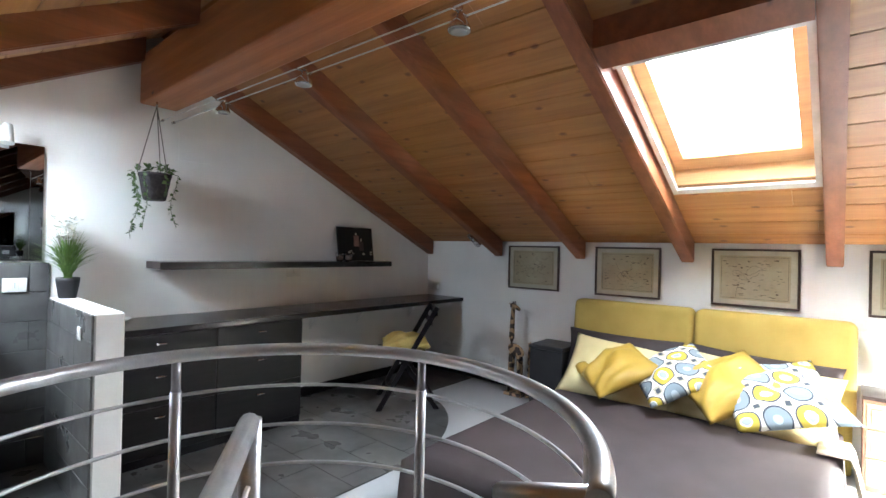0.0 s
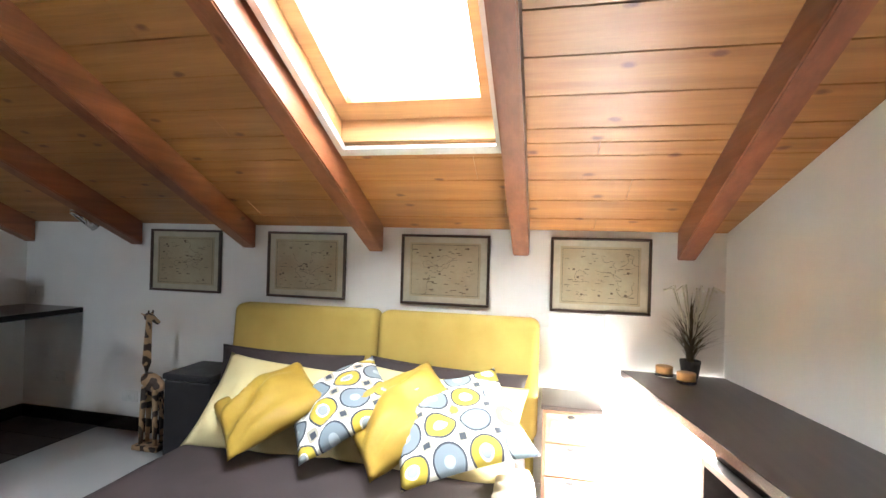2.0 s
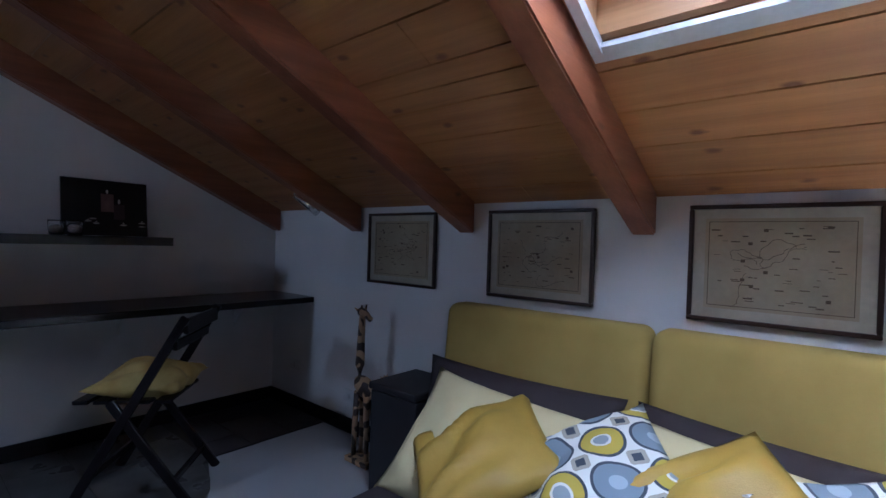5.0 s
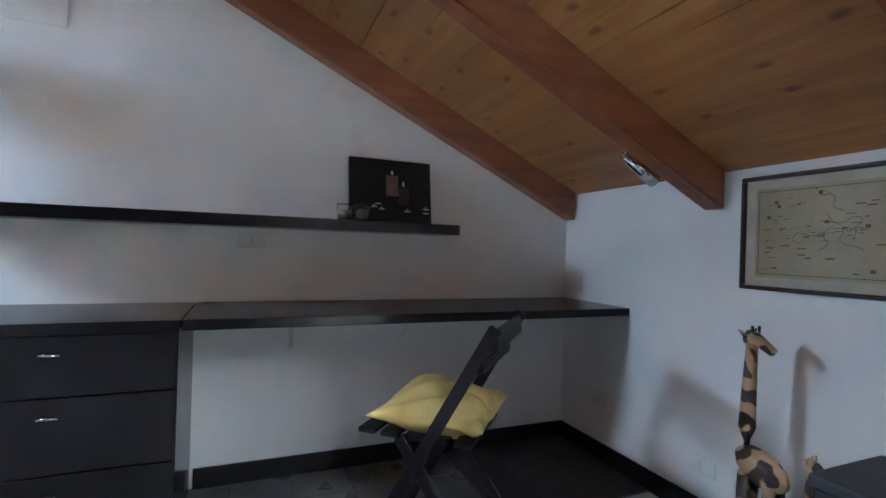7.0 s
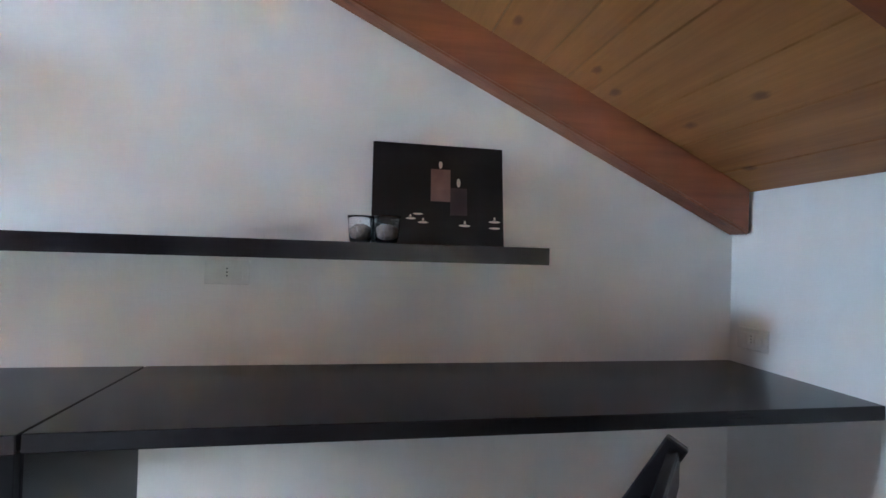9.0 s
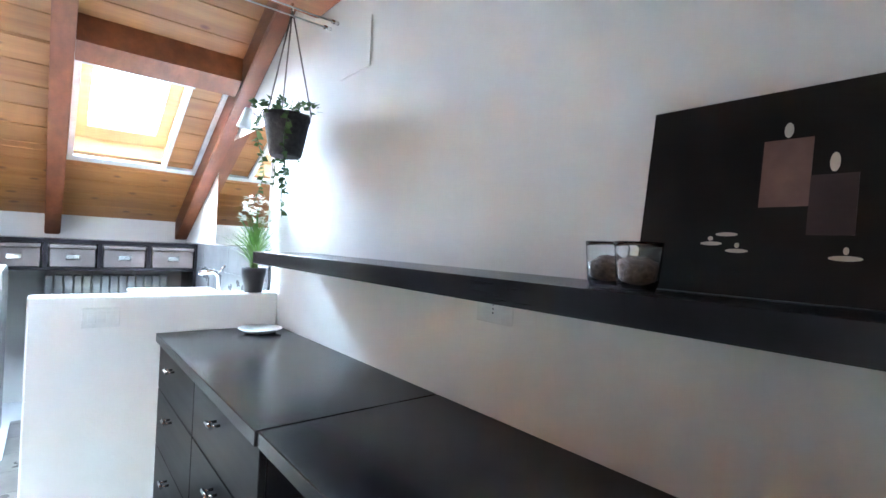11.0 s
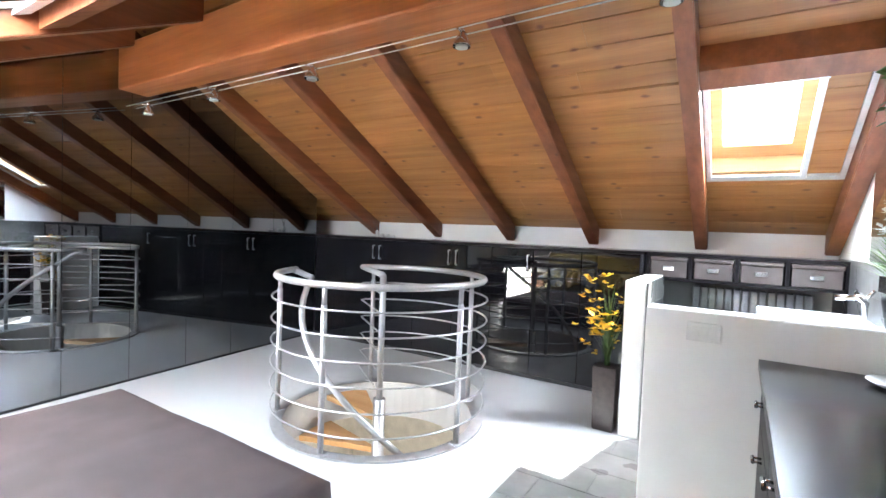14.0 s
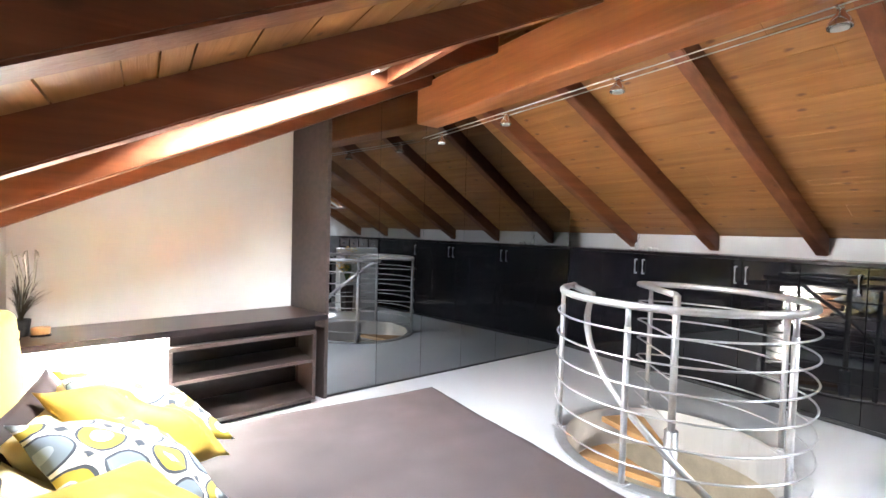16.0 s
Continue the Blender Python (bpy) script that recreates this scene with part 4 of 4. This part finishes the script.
# ---- giraffes ----
def giraffe(x, y, s, label, lean=0.0):
    bm = bmesh.new()
    P = lambda a, b, c: (x + a * s, y + b * s, c * s)
    box(bm, x - 0.09 * s, x + 0.09 * s, y - 0.06 * s, y + 0.06 * s, 0.001, 0.03 * s, bevel=0.004)
    for a, b in ((-0.05, -0.025), (-0.05, 0.025), (0.045, -0.025), (0.045, 0.025)):
        tube(bm, [P(a * 1.1, b, 0.03), P(a * 1.0, b, 0.2), P(a * 0.8, b * 0.8, 0.38)], 0.012 * s, 8, taper=0.02 * s)
    bmesh.ops.create_uvsphere(bm, u_segments=14, v_segments=10, radius=1, matrix=Matrix.Translation(P(0.0, 0, 0.405)) @ Matrix.Rotation(radians(22), 4, "Y") @ Matrix.Diagonal((0.088 * s, 0.042 * s, 0.055 * s, 1)))
    tube(bm, [P(-0.048, 0, 0.40), P(-0.05, 0, 0.52), P(-0.046, 0, 0.65), P(-0.04, 0, 0.80)], 0.030 * s, 10, taper=0.017 * s)
    tube(bm, [P(-0.055, 0, 0.812), P(-0.02, 0, 0.805), P(0.028, 0, 0.775)], 0.025 * s, 10, taper=0.014 * s)
    for b in (-0.03, 0.03):
        tube(bm, [P(-0.05, b * 0.6, 0.815), P(-0.058, b * 1.4, 0.835)], 0.008 * s, 6, taper=0.003 * s)
    for b in (-0.014, 0.014):
        tube(bm, [P(-0.03, b, 0.81), P(-0.03, b * 1.2, 0.85)], 0.005 * s, 6)
    tube(bm, [P(0.065, 0, 0.38), P(0.075, 0, 0.25)], 0.005 * s, 5)
    return tagged(finish("giraffe_statue", bm, GIRAFFE), label, "statue")


giraffe(1.228, -0.19, 0.955, "tall carved wooden giraffe with dark patches by the wall")
giraffe(1.375, -0.17, 0.56, "small carved wooden giraffe beside the tall one")

# ---- folding chair ----
SEATCLOTH = material("yellow_seat_cloth", (0.56, 0.44, 0.15), 0.85, 0, (0.40, 0.28, 0.07), 9, bump=0.4, bump_scale=300)
ch = thing("folding_chair", "dark wooden folding chair at the desk", "chair")
CM = Matrix.Translation((0.72, -1.0, 0)) @ Matrix.Rotation(radians(138), 4, "Z")


def bar(name, pts, w, d, mat=DARKWOOD):
    bm = bmesh.new()
    p, q = [Vector(v) for v in pts]
    ax = (q - p).normalized()
    sx = Vector((1, 0, 0))
    sy = ax.cross(sx).normalized()
    if abs(ax.x) > 0.9:
        sx, sy = Vector((0, 1, 0)), Vector((0, 0, 1))
    hexa(bm, [CM @ (e + sx * a * w + sy * b * d) for e in (p, q) for a, b in ((-1, -1), (1, -1), (1, 1), (-1, 1))])
    bmesh.ops.bevel(bm, geom=list(bm.edges), offset=0.003, segments=1, affect="EDGES")
    return part(name, bm, mat, ch)


for s in (-1, 1):
    bar("back_leg", ((s * 0.20, 0.24, 0.001), (s * 0.20, -0.20, 0.80)), 0.010, 0.019)
    bar("front_leg", ((s * 0.175, -0.22, 0.001), (s * 0.175, 0.10, 0.44)), 0.010, 0.019)
bar("back_slat", ((-0.19, -0.195, 0.76), (0.19, -0.195, 0.76)), 0.009, 0.032)
bar("back_slat", ((-0.19, -0.155, 0.68), (0.19, -0.155, 0.68)), 0.009, 0.022)
bar("stretcher", ((-0.17, -0.155, 0.1), (0.17, -0.155, 0.1)), 0.009, 0.014)
bar("stretcher", ((-0.19, 0.17, 0.13), (0.19, 0.17, 0.13)), 0.009, 0.014)
for k in range(5):
    bar("seat_slat", ((-0.165, -0.10 + 0.08 * k, 0.435), (0.165, -0.10 + 0.08 * k, 0.435)), 0.03, 0.008)
cu = finish("seat_cushion", cushion_mesh(0.385, 0.385, 0.11, 0.09, 21), SEATCLOTH)
cu.matrix_world = Matrix.Translation((0.72, -1.0, 0.485)) @ Matrix.Rotation(radians(138), 4, "Z") @ Matrix.Translation((0.02, 0.03, 0))
tagged(cu, "rumpled pale yellow cushion on the folding chair", "pillow")

# ---- spiral stair ----
rail = thing("stair_railing", "round brushed steel railing around the spiral stair opening", "railing")
A0, A1 = 15, 322


def arc(a0, a1, r, z, n=60):
    return [(SC.x + r * math.cos(radians(a0 + (a1 - a0) * k / n)), SC.y + r * math.sin(radians(a0 + (a1 - a0) * k / n)), z) for k in range(n + 1)]


def inward(r, z):
    """From the end of the ring straight to the newel in the middle."""
    c, q = math.cos(radians(A1 + 2)), math.sin(radians(A1 + 2))
    return [(SC.x + k * c, SC.y + k * q, z) for k in (r - 0.02, r * 0.6, 0.02)]


part("handrail", tube(bmesh.new(), arc(A0, A1, SR, 0.905, 90) + inward(SR, 0.905), 0.0195, 12), STEEL, rail)
for z in (0.13, 0.26, 0.39, 0.52, 0.65, 0.78):
    part("rail", tube(bmesh.new(), arc(A0 + 14, A1 - 1, SR + 0.024, z, 70) + inward(SR, z), 0.0055, 6), STEEL, rail)
bm = bmesh.new()
prof = [(0.602, 0.001), (0.672, 0.001), (0.672, 0.012), (0.602, 0.012)]
rings = [[bm.verts.new((SC.x + q * math.cos(math.pi * k / 36), SC.y + q * math.sin(math.pi * k / 36), z)) for q, z in prof] for k in range(72)]
for k in range(72):
    for m_ in range(4):
        bm.faces.new((rings[k][m_], rings[k][(m_ + 1) % 4], rings[(k + 1) % 72][(m_ + 1) % 4], rings[(k + 1) % 72][m_]))
part("floor_ring", bm, STEEL, rail)
for a in (36, 102, 171, 237, 316):
    x, y = SC.x + SR * math.cos(radians(a)), SC.y + SR * math.sin(radians(a))
    p = part("post", tube(bmesh.new(), [(x, y, 0.013), (x, y, 0.80)], 0.0165, 12), STEEL, rail)
    part("spigot", tube(bmesh.new(), [(x, y, 0.80), (x, y, 0.89)], 0.013, 10), STEEL, p)
    part("foot_plate", B(x - 0.03, x + 0.03, y - 0.03, y + 0.03, 0.0125, 0.02), STEEL, p)
stair = thing("spiral_stair", "spiral stair with steel column and beech treads", "stairs")
part("column", tube(bmesh.new(), [(SC.x, SC.y, -2.7), (SC.x, SC.y, 0.10)], 0.04, 16), STEEL, stair)
part("pole", tube(bmesh.new(), [(SC.x, SC.y, 0.10), (SC.x, SC.y, 0.905)], 0.021, 12), STEEL, stair)
pts = [(SC.x + 0.50 * math.cos(radians(20 + 9 * k)), SC.y + 0.50 * math.sin(radians(20 + 9 * k)), 0.86 - 0.058 * k * (1 + 0.01 * k)) for k in range(34)]
part("inner_handrail", tube(bmesh.new(), [(SC.x + 0.622, SC.y + 0.19, 0.90)] + pts, 0.019, 10), STEEL, stair, "curved steel handrail descending")
for k in range(13):
    a0, a1 = radians(-40 + 27 * k), radians(-40 + 27 * k + 31)
    z = -0.2 * (k + 0.15)
    bm = bmesh.new()
    q = [(0.05, a0), (0.575, a0), (0.575, (a0 + a1) / 2), (0.575, a1), (0.05, a1)]
    lo = [bm.verts.new((SC.x + r * math.cos(a), SC.y + r * math.sin(a), z - 0.035)) for r, a in q]
    hi = [bm.verts.new((SC.x + r * math.cos(a), SC.y + r * math.sin(a), z)) for r, a in q]
    bm.faces.new(lo[::-1])
    bm.faces.new(hi)
    for j in range(5):
        bm.faces.new((lo[j], lo[(j + 1) % 5], hi[(j + 1) % 5], hi[j]))
    part("tread", bm, TREAD, stair)
# added fill light that brightens the stairwell from below; no fixture stands there
lamp("room_below_fill", "POINT", 6, pose(1.6, -2.2, -0.6), (1, 0.9, 0.75), 0.12)
# room below, closed
structure("floor_below", B(-0.2, 6.2, -5.4, 0.2, -2.9, -2.7), LOWER, "plain floor of the room below", "floor")
structure("wall_below", B(1.0, 1.1, -5, -1.5, -2.7, -0.25), LOWER, "plain wall of the room below", "wall")
structure("wall_below", B(4.2, 4.3, -5, -1.5, -2.7, -0.25), LOWER, "plain wall of the room below", "wall")
structure("wall_below", B(1.1, 4.2, -1.6, -1.5, -2.7, -0.25), LOWER, "plain wall of the room below", "wall")
structure("wall_below", B(1.1, 4.2, -5, -4.9, -2.7, -0.25), LOWER, "plain wall of the room below", "wall")

# ---- cable lights ----
track = thing("cable_light", "pair of steel cables with small halogen spots along the beam", "lamp")
for y in (-2.542, -2.608):
    part("cable", tube(bmesh.new(), [(0.03, y, 2.035), (2.2, y, 2.005), (4.28, y, 1.995)], 0.0028, 6), ALU, track)
for x in (0.80, 1.57, 2.44, 3.28, 4.05):
    z = 2.03 - 0.011 * x
    s = part("spot", lathe(bmesh.new(), x, -2.575, [(0.036, z - 0.062), (0.038, z - 0.056), (0.034, z - 0.042), (0.022, z - 0.024), (0.012, z - 0.010), (0.010, z)], 20), CHROME, track, "small silvery spot lamp")
    part("bulb", lathe(bmesh.new(), x, -2.575, [(0.026, z - 0.066), (0.026, z - 0.0625)], 14), BULB, s)
    part("clamp", tube(bmesh.new(), [(x, -2.615, z), (x, -2.535, z)], 0.005, 8), CHROME, s)
    part("socket", lathe(bmesh.new(), x, -2.575, [(0.009, z - 0.002), (0.011, z + 0.004), (0.011, z + 0.018), (0.006, z + 0.022)], 12), CHROME, s)

for k in range(2):
    an = part("anchor", tube(bmesh.new(), [(0.0015, -2.542 - 0.066 * k, 2.035), (0.03, -2.542 - 0.066 * k, 2.035)], 0.008, 8), CHROME, track)
hatch = thing("wall_hatch", "flat white cover plate high on the gable wall", "cover")
part("plate", B(0.0015, 0.006, -2.50, -2.28, 1.80, 1.98, bevel=0.001), PLASTER, hatch)

wl = thing("wall_spot", "small chrome spotlight under a rafter", "lamp")
part("head", tube(bmesh.new(), [(0.812, -0.37, 1.385), (0.83, -0.23, 1.300)], 0.018, 14, taper=0.030), CHROME, wl)
part("arm", tube(bmesh.new(), [(0.812, -0.37, 1.385), (0.868, -0.38, 1.40)], 0.008, 8), CHROME, wl)

# ---- hanging plant ----
hp = thing("hanging_plant", "trailing ivy in a dark wicker basket hung from the beam", "plant")
hx, hy = 0.135, -2.68
part("basket", lathe(bmesh.new(), hx, hy, [(0.056, 1.505), (0.063, 1.515), (0.086, 1.645), (0.091, 1.655), (0.091, 1.67), (0.08, 1.67), (0.077, 1.65)], 24), WICKER, hp)
bm = bmesh.new()
for a in (0.4, 2.5, 4.6):
    tube(bm, [(hx + 0.095 * math.cos(a), hy + 0.095 * math.sin(a), 1.67), (hx, hy, 2.09)], 0.003, 5)
part("cord", bm, CORD, hp)
part("hook", tube(bmesh.new(), [(hx, hy, 2.085), (hx, hy, 2.117)], 0.006, 6), CHROME, hp)
bm = bmesh.new()
rnd = random.Random(5)


def leaflet(bm, c, d, s):
    n_ = Vector((rnd.uniform(-1, 1), rnd.uniform(-1, 1), rnd.uniform(0.2, 1))).normalized()
    side = d.cross(n_).normalized()
    q = [bm.verts.new(p) for p in (c, c + s * (0.35 * d + 0.42 * side), c + s * d, c + s * (0.35 * d - 0.42 * side))]
    bm.faces.new(q)


for k in range(75):
    a = rnd.uniform(0, 6.283)
    r = rnd.uniform(0.02, 0.115)
    leaflet(bm, Vector((hx + r * math.cos(a), hy + r * math.sin(a), 1.675 + rnd.uniform(0, 0.05))), Vector((math.cos(a), math.sin(a), rnd.uniform(-0.3, 0.6))).normalized(), rnd.uniform(0.022, 0.036))
strands = [(1.2, 0.33), (-1.9, 0.40), (-1.5, 0.28), (-2.4, 0.18), (0.2, 0.15), (-0.8, 0.35)]
for a, L in strands:
    for k in range(int(L / 0.013)):
        t = k * 0.013
        c = Vector((hx + (0.105 + 0.02 * math.sin(t * 20)) * math.cos(a), hy + (0.105 + 0.02 * math.cos(t * 17)) * math.sin(a), 1.67 - t))
        b = rnd.uniform(0, 6.283)
        leaflet(bm, c, Vector((math.cos(b), math.sin(b), -0.5)).normalized(), rnd.uniform(0.02, 0.032))
part("ivy_leaves", bm, LEAF, hp, "green trailing ivy leaves")
bm = bmesh.new()
for a, L in strands:
    tube(bm, [(hx + (0.105 + 0.02 * math.sin(t * 20)) * math.cos(a), hy + (0.105 + 0.02 * math.cos(t * 17)) * math.sin(a), 1.67 - t) for t in [L * j / 12 for j in range(13)]], 0.0016, 4)
part("vine", bm, LEAF, hp)

# plant on the half wall
vp = thing("potted_plant", "green grassy plant with white blossoms in a black pot", "plant")
px, py = 0.10, -3.09
part("pot", lathe(bmesh.new(), px, py, [(0.04, 0.926), (0.055, 1.02), (0.055, 1.04), (0.047, 1.04), (0.045, 1.02)], 20), GREYBLACK, vp)
part("foliage", grass(bmesh.new(), px, py, 1.03, 150, 0.37, 0.22, 0.0055, 8), FRESHLEAF, vp)
part("blossoms", blossoms(bmesh.new(), px, py, 1.24, 1.37, 0.07, 34, 0.03, 9), PETAL, vp, "white blossoms")

# ---- vase of yellow flowers ----
vs = thing("floor_vase", "tall square dark vase of yellow artificial flowers", "vase")
vx, vy = 1.245, -3.965
bm = bmesh.new()
hexa(bm, [(vx - 0.062, vy - 0.062, 0.001), (vx + 0.062, vy - 0.062, 0.001), (vx + 0.062, vy + 0.062, 0.001), (vx - 0.062, vy + 0.062, 0.001),
          (vx - 0.072, vy - 0.072, 0.40), (vx + 0.072, vy - 0.072, 0.40), (vx + 0.072, vy + 0.072, 0.40), (vx - 0.072, vy + 0.072, 0.40)])
bmesh.ops.bevel(bm, geom=list(bm.edges), offset=0.004, segments=2, affect="EDGES")
part("vase", bm, DARKX, vs)
part("stem_bunch", grass(bmesh.new(), vx, vy, 0.39, 90, 0.66, 0.17, 0.005, 14, 0.2), LEAF, vs)
part("flowers", blossoms(bmesh.new(), vx + 0.05, vy + 0.04, 0.46, 0.98, 0.12, 42, 0.03, 15), YPETAL, vs, "bright yellow flowers")
part("large_flowers", blossoms(bmesh.new(), vx + 0.03, vy + 0.1, 0.60, 0.74, 0.06, 7, 0.055, 16), YPETAL, vs, "large yellow blooms")

# ---- washing corner ----
su = thing("open_shelf", "dark open shelf unit with storage boxes over a radiator", "shelf")
part("top", B(0.003, 1.155, -5.046, -4.62, 1.087, 1.112), DARKWOOD, su)
part("board", B(0.003, 1.155, -5.046, -4.62, 0.915, 0.935), DARKWOOD, su)
for x in (0.003, 0.30, 0.575, 0.85, 1.13):
    part("divider", B(x, x + 0.024, -5.046, -4.622, 0.936, 1.086), DARKWOOD, su)
for x in (0.003, 1.131):
    part("leg_panel", B(x, x + 0.024, -5.046, -4.622, 0.002, 0.914), DARKWOOD, su)
for k, (a, b) in enumerate(((0.035, 0.29), (0.335, 0.565), (0.61, 0.84), (0.885, 1.12))):
    s = thing("storage_box", "taupe fabric storage box with a metal label holder", "box", "storage boxes on the shelf")
    part("body", B(a, b, -4.95, -4.625, 0.936, 1.055, bevel=0.004), BOXFAB, s)
    part("lid", B(a - 0.005, b + 0.005, -4.955, -4.618, 1.0555, 1.080, bevel=0.003), BOXFAB, s)
    part("label_holder", B((a + b) / 2 - 0.035, (a + b) / 2 + 0.035, -4.6245, -4.621, 0.985, 1.015, bevel=0.001), CHROME, s, "metal label holder")
rad = thing("radiator", "white ribbed radiator under the dark shelf", "radiator")
for k in range(14):
    x = 0.14 + 0.052 * k
    part("rib", B(x, x + 0.044, -5.03, -4.93, 0.2, 0.86, bevel=0.008, seg=2), RADIATOR, rad)
part("pipe", tube(bmesh.new(), [(0.12, -4.98, 0.26), (0.9, -4.98, 0.26)], 0.012, 8), RADIATOR, rad)
part("bracket", B(0.2, 0.8, -5.045, -5.031, 0.5, 0.54), RADIATOR, rad)
wm = thing("wall_mirror", "frameless mirror above the tiled washstand", "mirror")
part("glass", B(0.002, 0.010, -4.15, -3.19, 1.13, 1.76), CLEARMIRROR, wm)
ml = thing("mirror_lamp", "chrome spotlight above the washing mirror", "lamp")
part("arm", tube(bmesh.new(), [(0.002, -3.35, 1.80), (0.08, -3.35, 1.83)], 0.006, 8), CHROME, ml)
part("shade", tube(bmesh.new(), [(0.08, -3.35, 1.84), (0.10, -3.36, 1.74)], 0.02, 14, taper=0.036), WHITEPL, ml)
wc = thing("washstand", "dark washstand with a pale top against the tiles", "cabinet")
part("cabinet", B(0.014, 0.45, -4.2, -3.45, 0.002, 0.78), DARKWOOD, wc)
part("basin", B(0.013, 0.48, -4.22, -3.42, 0.782, 0.84, bevel=0.012, seg=3), WHITEPL, wc)
bm = bmesh.new()
tube(bm, [(0.08, -3.75, 0.84), (0.08, -3.75, 0.95), (0.11, -3.75, 0.975), (0.19, -3.75, 0.965)], 0.013, 10)
tube(bm, [(0.08, -3.75, 0.97), (0.05, -3.75, 1.01)], 0.007, 8)
part("faucet", bm, CHROME, wc, "chrome basin tap")
wall_plate("outlet_plate", pose(0.012, -3.30, 1.0, 0, 0, 90), 0.10, 0.075, "white outlet plate on the dark tiles", 1)
wall_plate("outlet_plate", pose(0.72, -3.162, 0.82, 0, 0, 0), 0.05, 0.06, "white outlet plate on the tiled half wall", 1)
tw = thing("towel", "yellow towel hanging from the washstand", "towel")
bm = bmesh.new()
for k in range(12):
    y = -3.75 + 0.025 * k
    o = 0.008 * math.sin(k * 1.3)
    hexa(bm, [(0.500 + o, y, 0.40), (0.512 + o, y, 0.40), (0.512 - o * 0.5, y + 0.0255, 0.40), (0.500 - o * 0.5, y + 0.0255, 0.40),
              (0.497 + o * 0.3, y, 0.76), (0.51 + o * 0.3, y, 0.76), (0.51, y + 0.0255, 0.76), (0.497, y + 0.0255, 0.76)])
part("cloth", bm, TOWEL, tw)
part("bar", tube(bmesh.new(), [(0.45, -3.6, 0.762), (0.503, -3.6, 0.765)], 0.006, 6), CHROME, tw)

# ---- baseboards ----
for nm, b in (("baseboard", (0.003, 1.75, -0.012, -0.0015, 0.001, 0.09)), ("baseboard", (0.0015, 0.012, -1.82, -0.013, 0.001, 0.09)), ("baseboard", (0.49, 0.893, -3.034, -3.023, 0.001, 0.075))):
    structure(nm, B(*b, bevel=0.001), DARKWOOD, "dark wooden baseboard", "baseboard")

# ---- grey stone floor tiles and wall tiles ----


def edge(y):
    """How far the grey tiles reach into the room: a wavy border."""
    if y > -0.76:
        return 0.64
    if y > -1.66:
        t = (-0.76 - y) / 0.9
        return 0.64 + 0.42 * (math.sqrt(max(0.0, 1 - (1 - t) ** 2)) + math.sqrt(t))
    if y > -3.36:
        return 1.48
    return max(0.98, 1.48 - 0.79 * (-3.36 - y))


def tile_patch():
    root = tagged(new("tiled_floor"), "dark grey stone floor tiles with a wavy border", "floor", kind="structure")
    bm = bmesh.new()
    ys = [-0.0 - 0.06 * k for k in range(78)]
    a = [bm.verts.new((0.001, y, 0.002)) for y in ys]
    b = [bm.verts.new((edge(y) + 0.004, y, 0.002)) for y in ys]
    for k in range(len(ys) - 1):
        bm.faces.new((a[k], b[k], b[k + 1], a[k + 1]))
    part("grout", bm, GROUT, root)
    w, h = 0.45, 0.24
    for j in range(20):
        y1, y0 = -j * h - 0.002, -(j + 1) * h + 0.002
        if y0 < -4.62:
            y0 = -4.62
        if y1 <= y0:
            continue
        off = (j % 2) * w / 2
        for i in range(-1, 5):
            x0, x1 = max(i * w + off + 0.002, 0.002), (i + 1) * w + off - 0.002
            if x1 <= x0 + 0.01:
                continue
            n_ = 6
            yy = [y0 + (y1 - y0) * k / n_ for k in range(n_ + 1)]
            if all(edge(y) <= x0 + 0.01 for y in yy):
                continue
            bm = bmesh.new()
            lo = [(bm.verts.new((x0, y, 0.0045)), bm.verts.new((max(x0 + 0.001, min(x1, edge(y))), y, 0.0045))) for y in yy]
            for k in range(n_):
                bm.faces.new((lo[k][0], lo[k][1], lo[k + 1][1], lo[k + 1][0]))
            ex = bmesh.ops.extrude_face_region(bm, geom=list(bm.faces))
            bmesh.ops.translate(bm, verts=[v for v in ex["geom"] if isinstance(v, bmesh.types.BMVert)], vec=(0, 0, 0.0025))
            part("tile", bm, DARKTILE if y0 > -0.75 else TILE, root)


tile_patch()


def wall_tiles(name, m, w, h, tw, th, label):
    root = tagged(new(name), label, "wall tiles", kind="structure")
    root.matrix_world = m
    part("grout", B(0, w, -0.004, -0.0015, 0, h), GROUT, root)
    mesh = {}
    for j in range(int(math.ceil(h / th))):
        for i in range(int(math.ceil(w / tw)) + 1):
            x0, x1 = i * tw - (j % 2) * tw / 2, (i + 1) * tw - (j % 2) * tw / 2
            x0, x1, z0, z1 = max(x0, 0) + 0.0015, min(x1, w) - 0.0015, j * th + 0.0015, min((j + 1) * th, h) - 0.0015
            if x1 - x0 < 0.02 or z1 - z0 < 0.01:
                continue
            part("tile", B(x0, x1, -0.010, -0.0042, z0, z1, bevel=0.001), TILE, root)


wall_tiles("tiled_wall_1", pose(0.0, -5.04, 0, 0, 0, 90), 1.885, 1.12, 0.6, 0.16, "dark grey tiles on the wall behind the washstand")
wall_tiles("tiled_wall_2", pose(0.002, -3.15, 0, 0, 0, 0), 0.89, 0.92, 0.6, 0.16, "dark grey tiles on the half wall")
wall_tiles("tiled_wall_3", pose(1.03, -3.902, 0, 0, 0, -90), 0.69, 0.945, 0.6, 0.16, "dark grey tiles on the half wall")
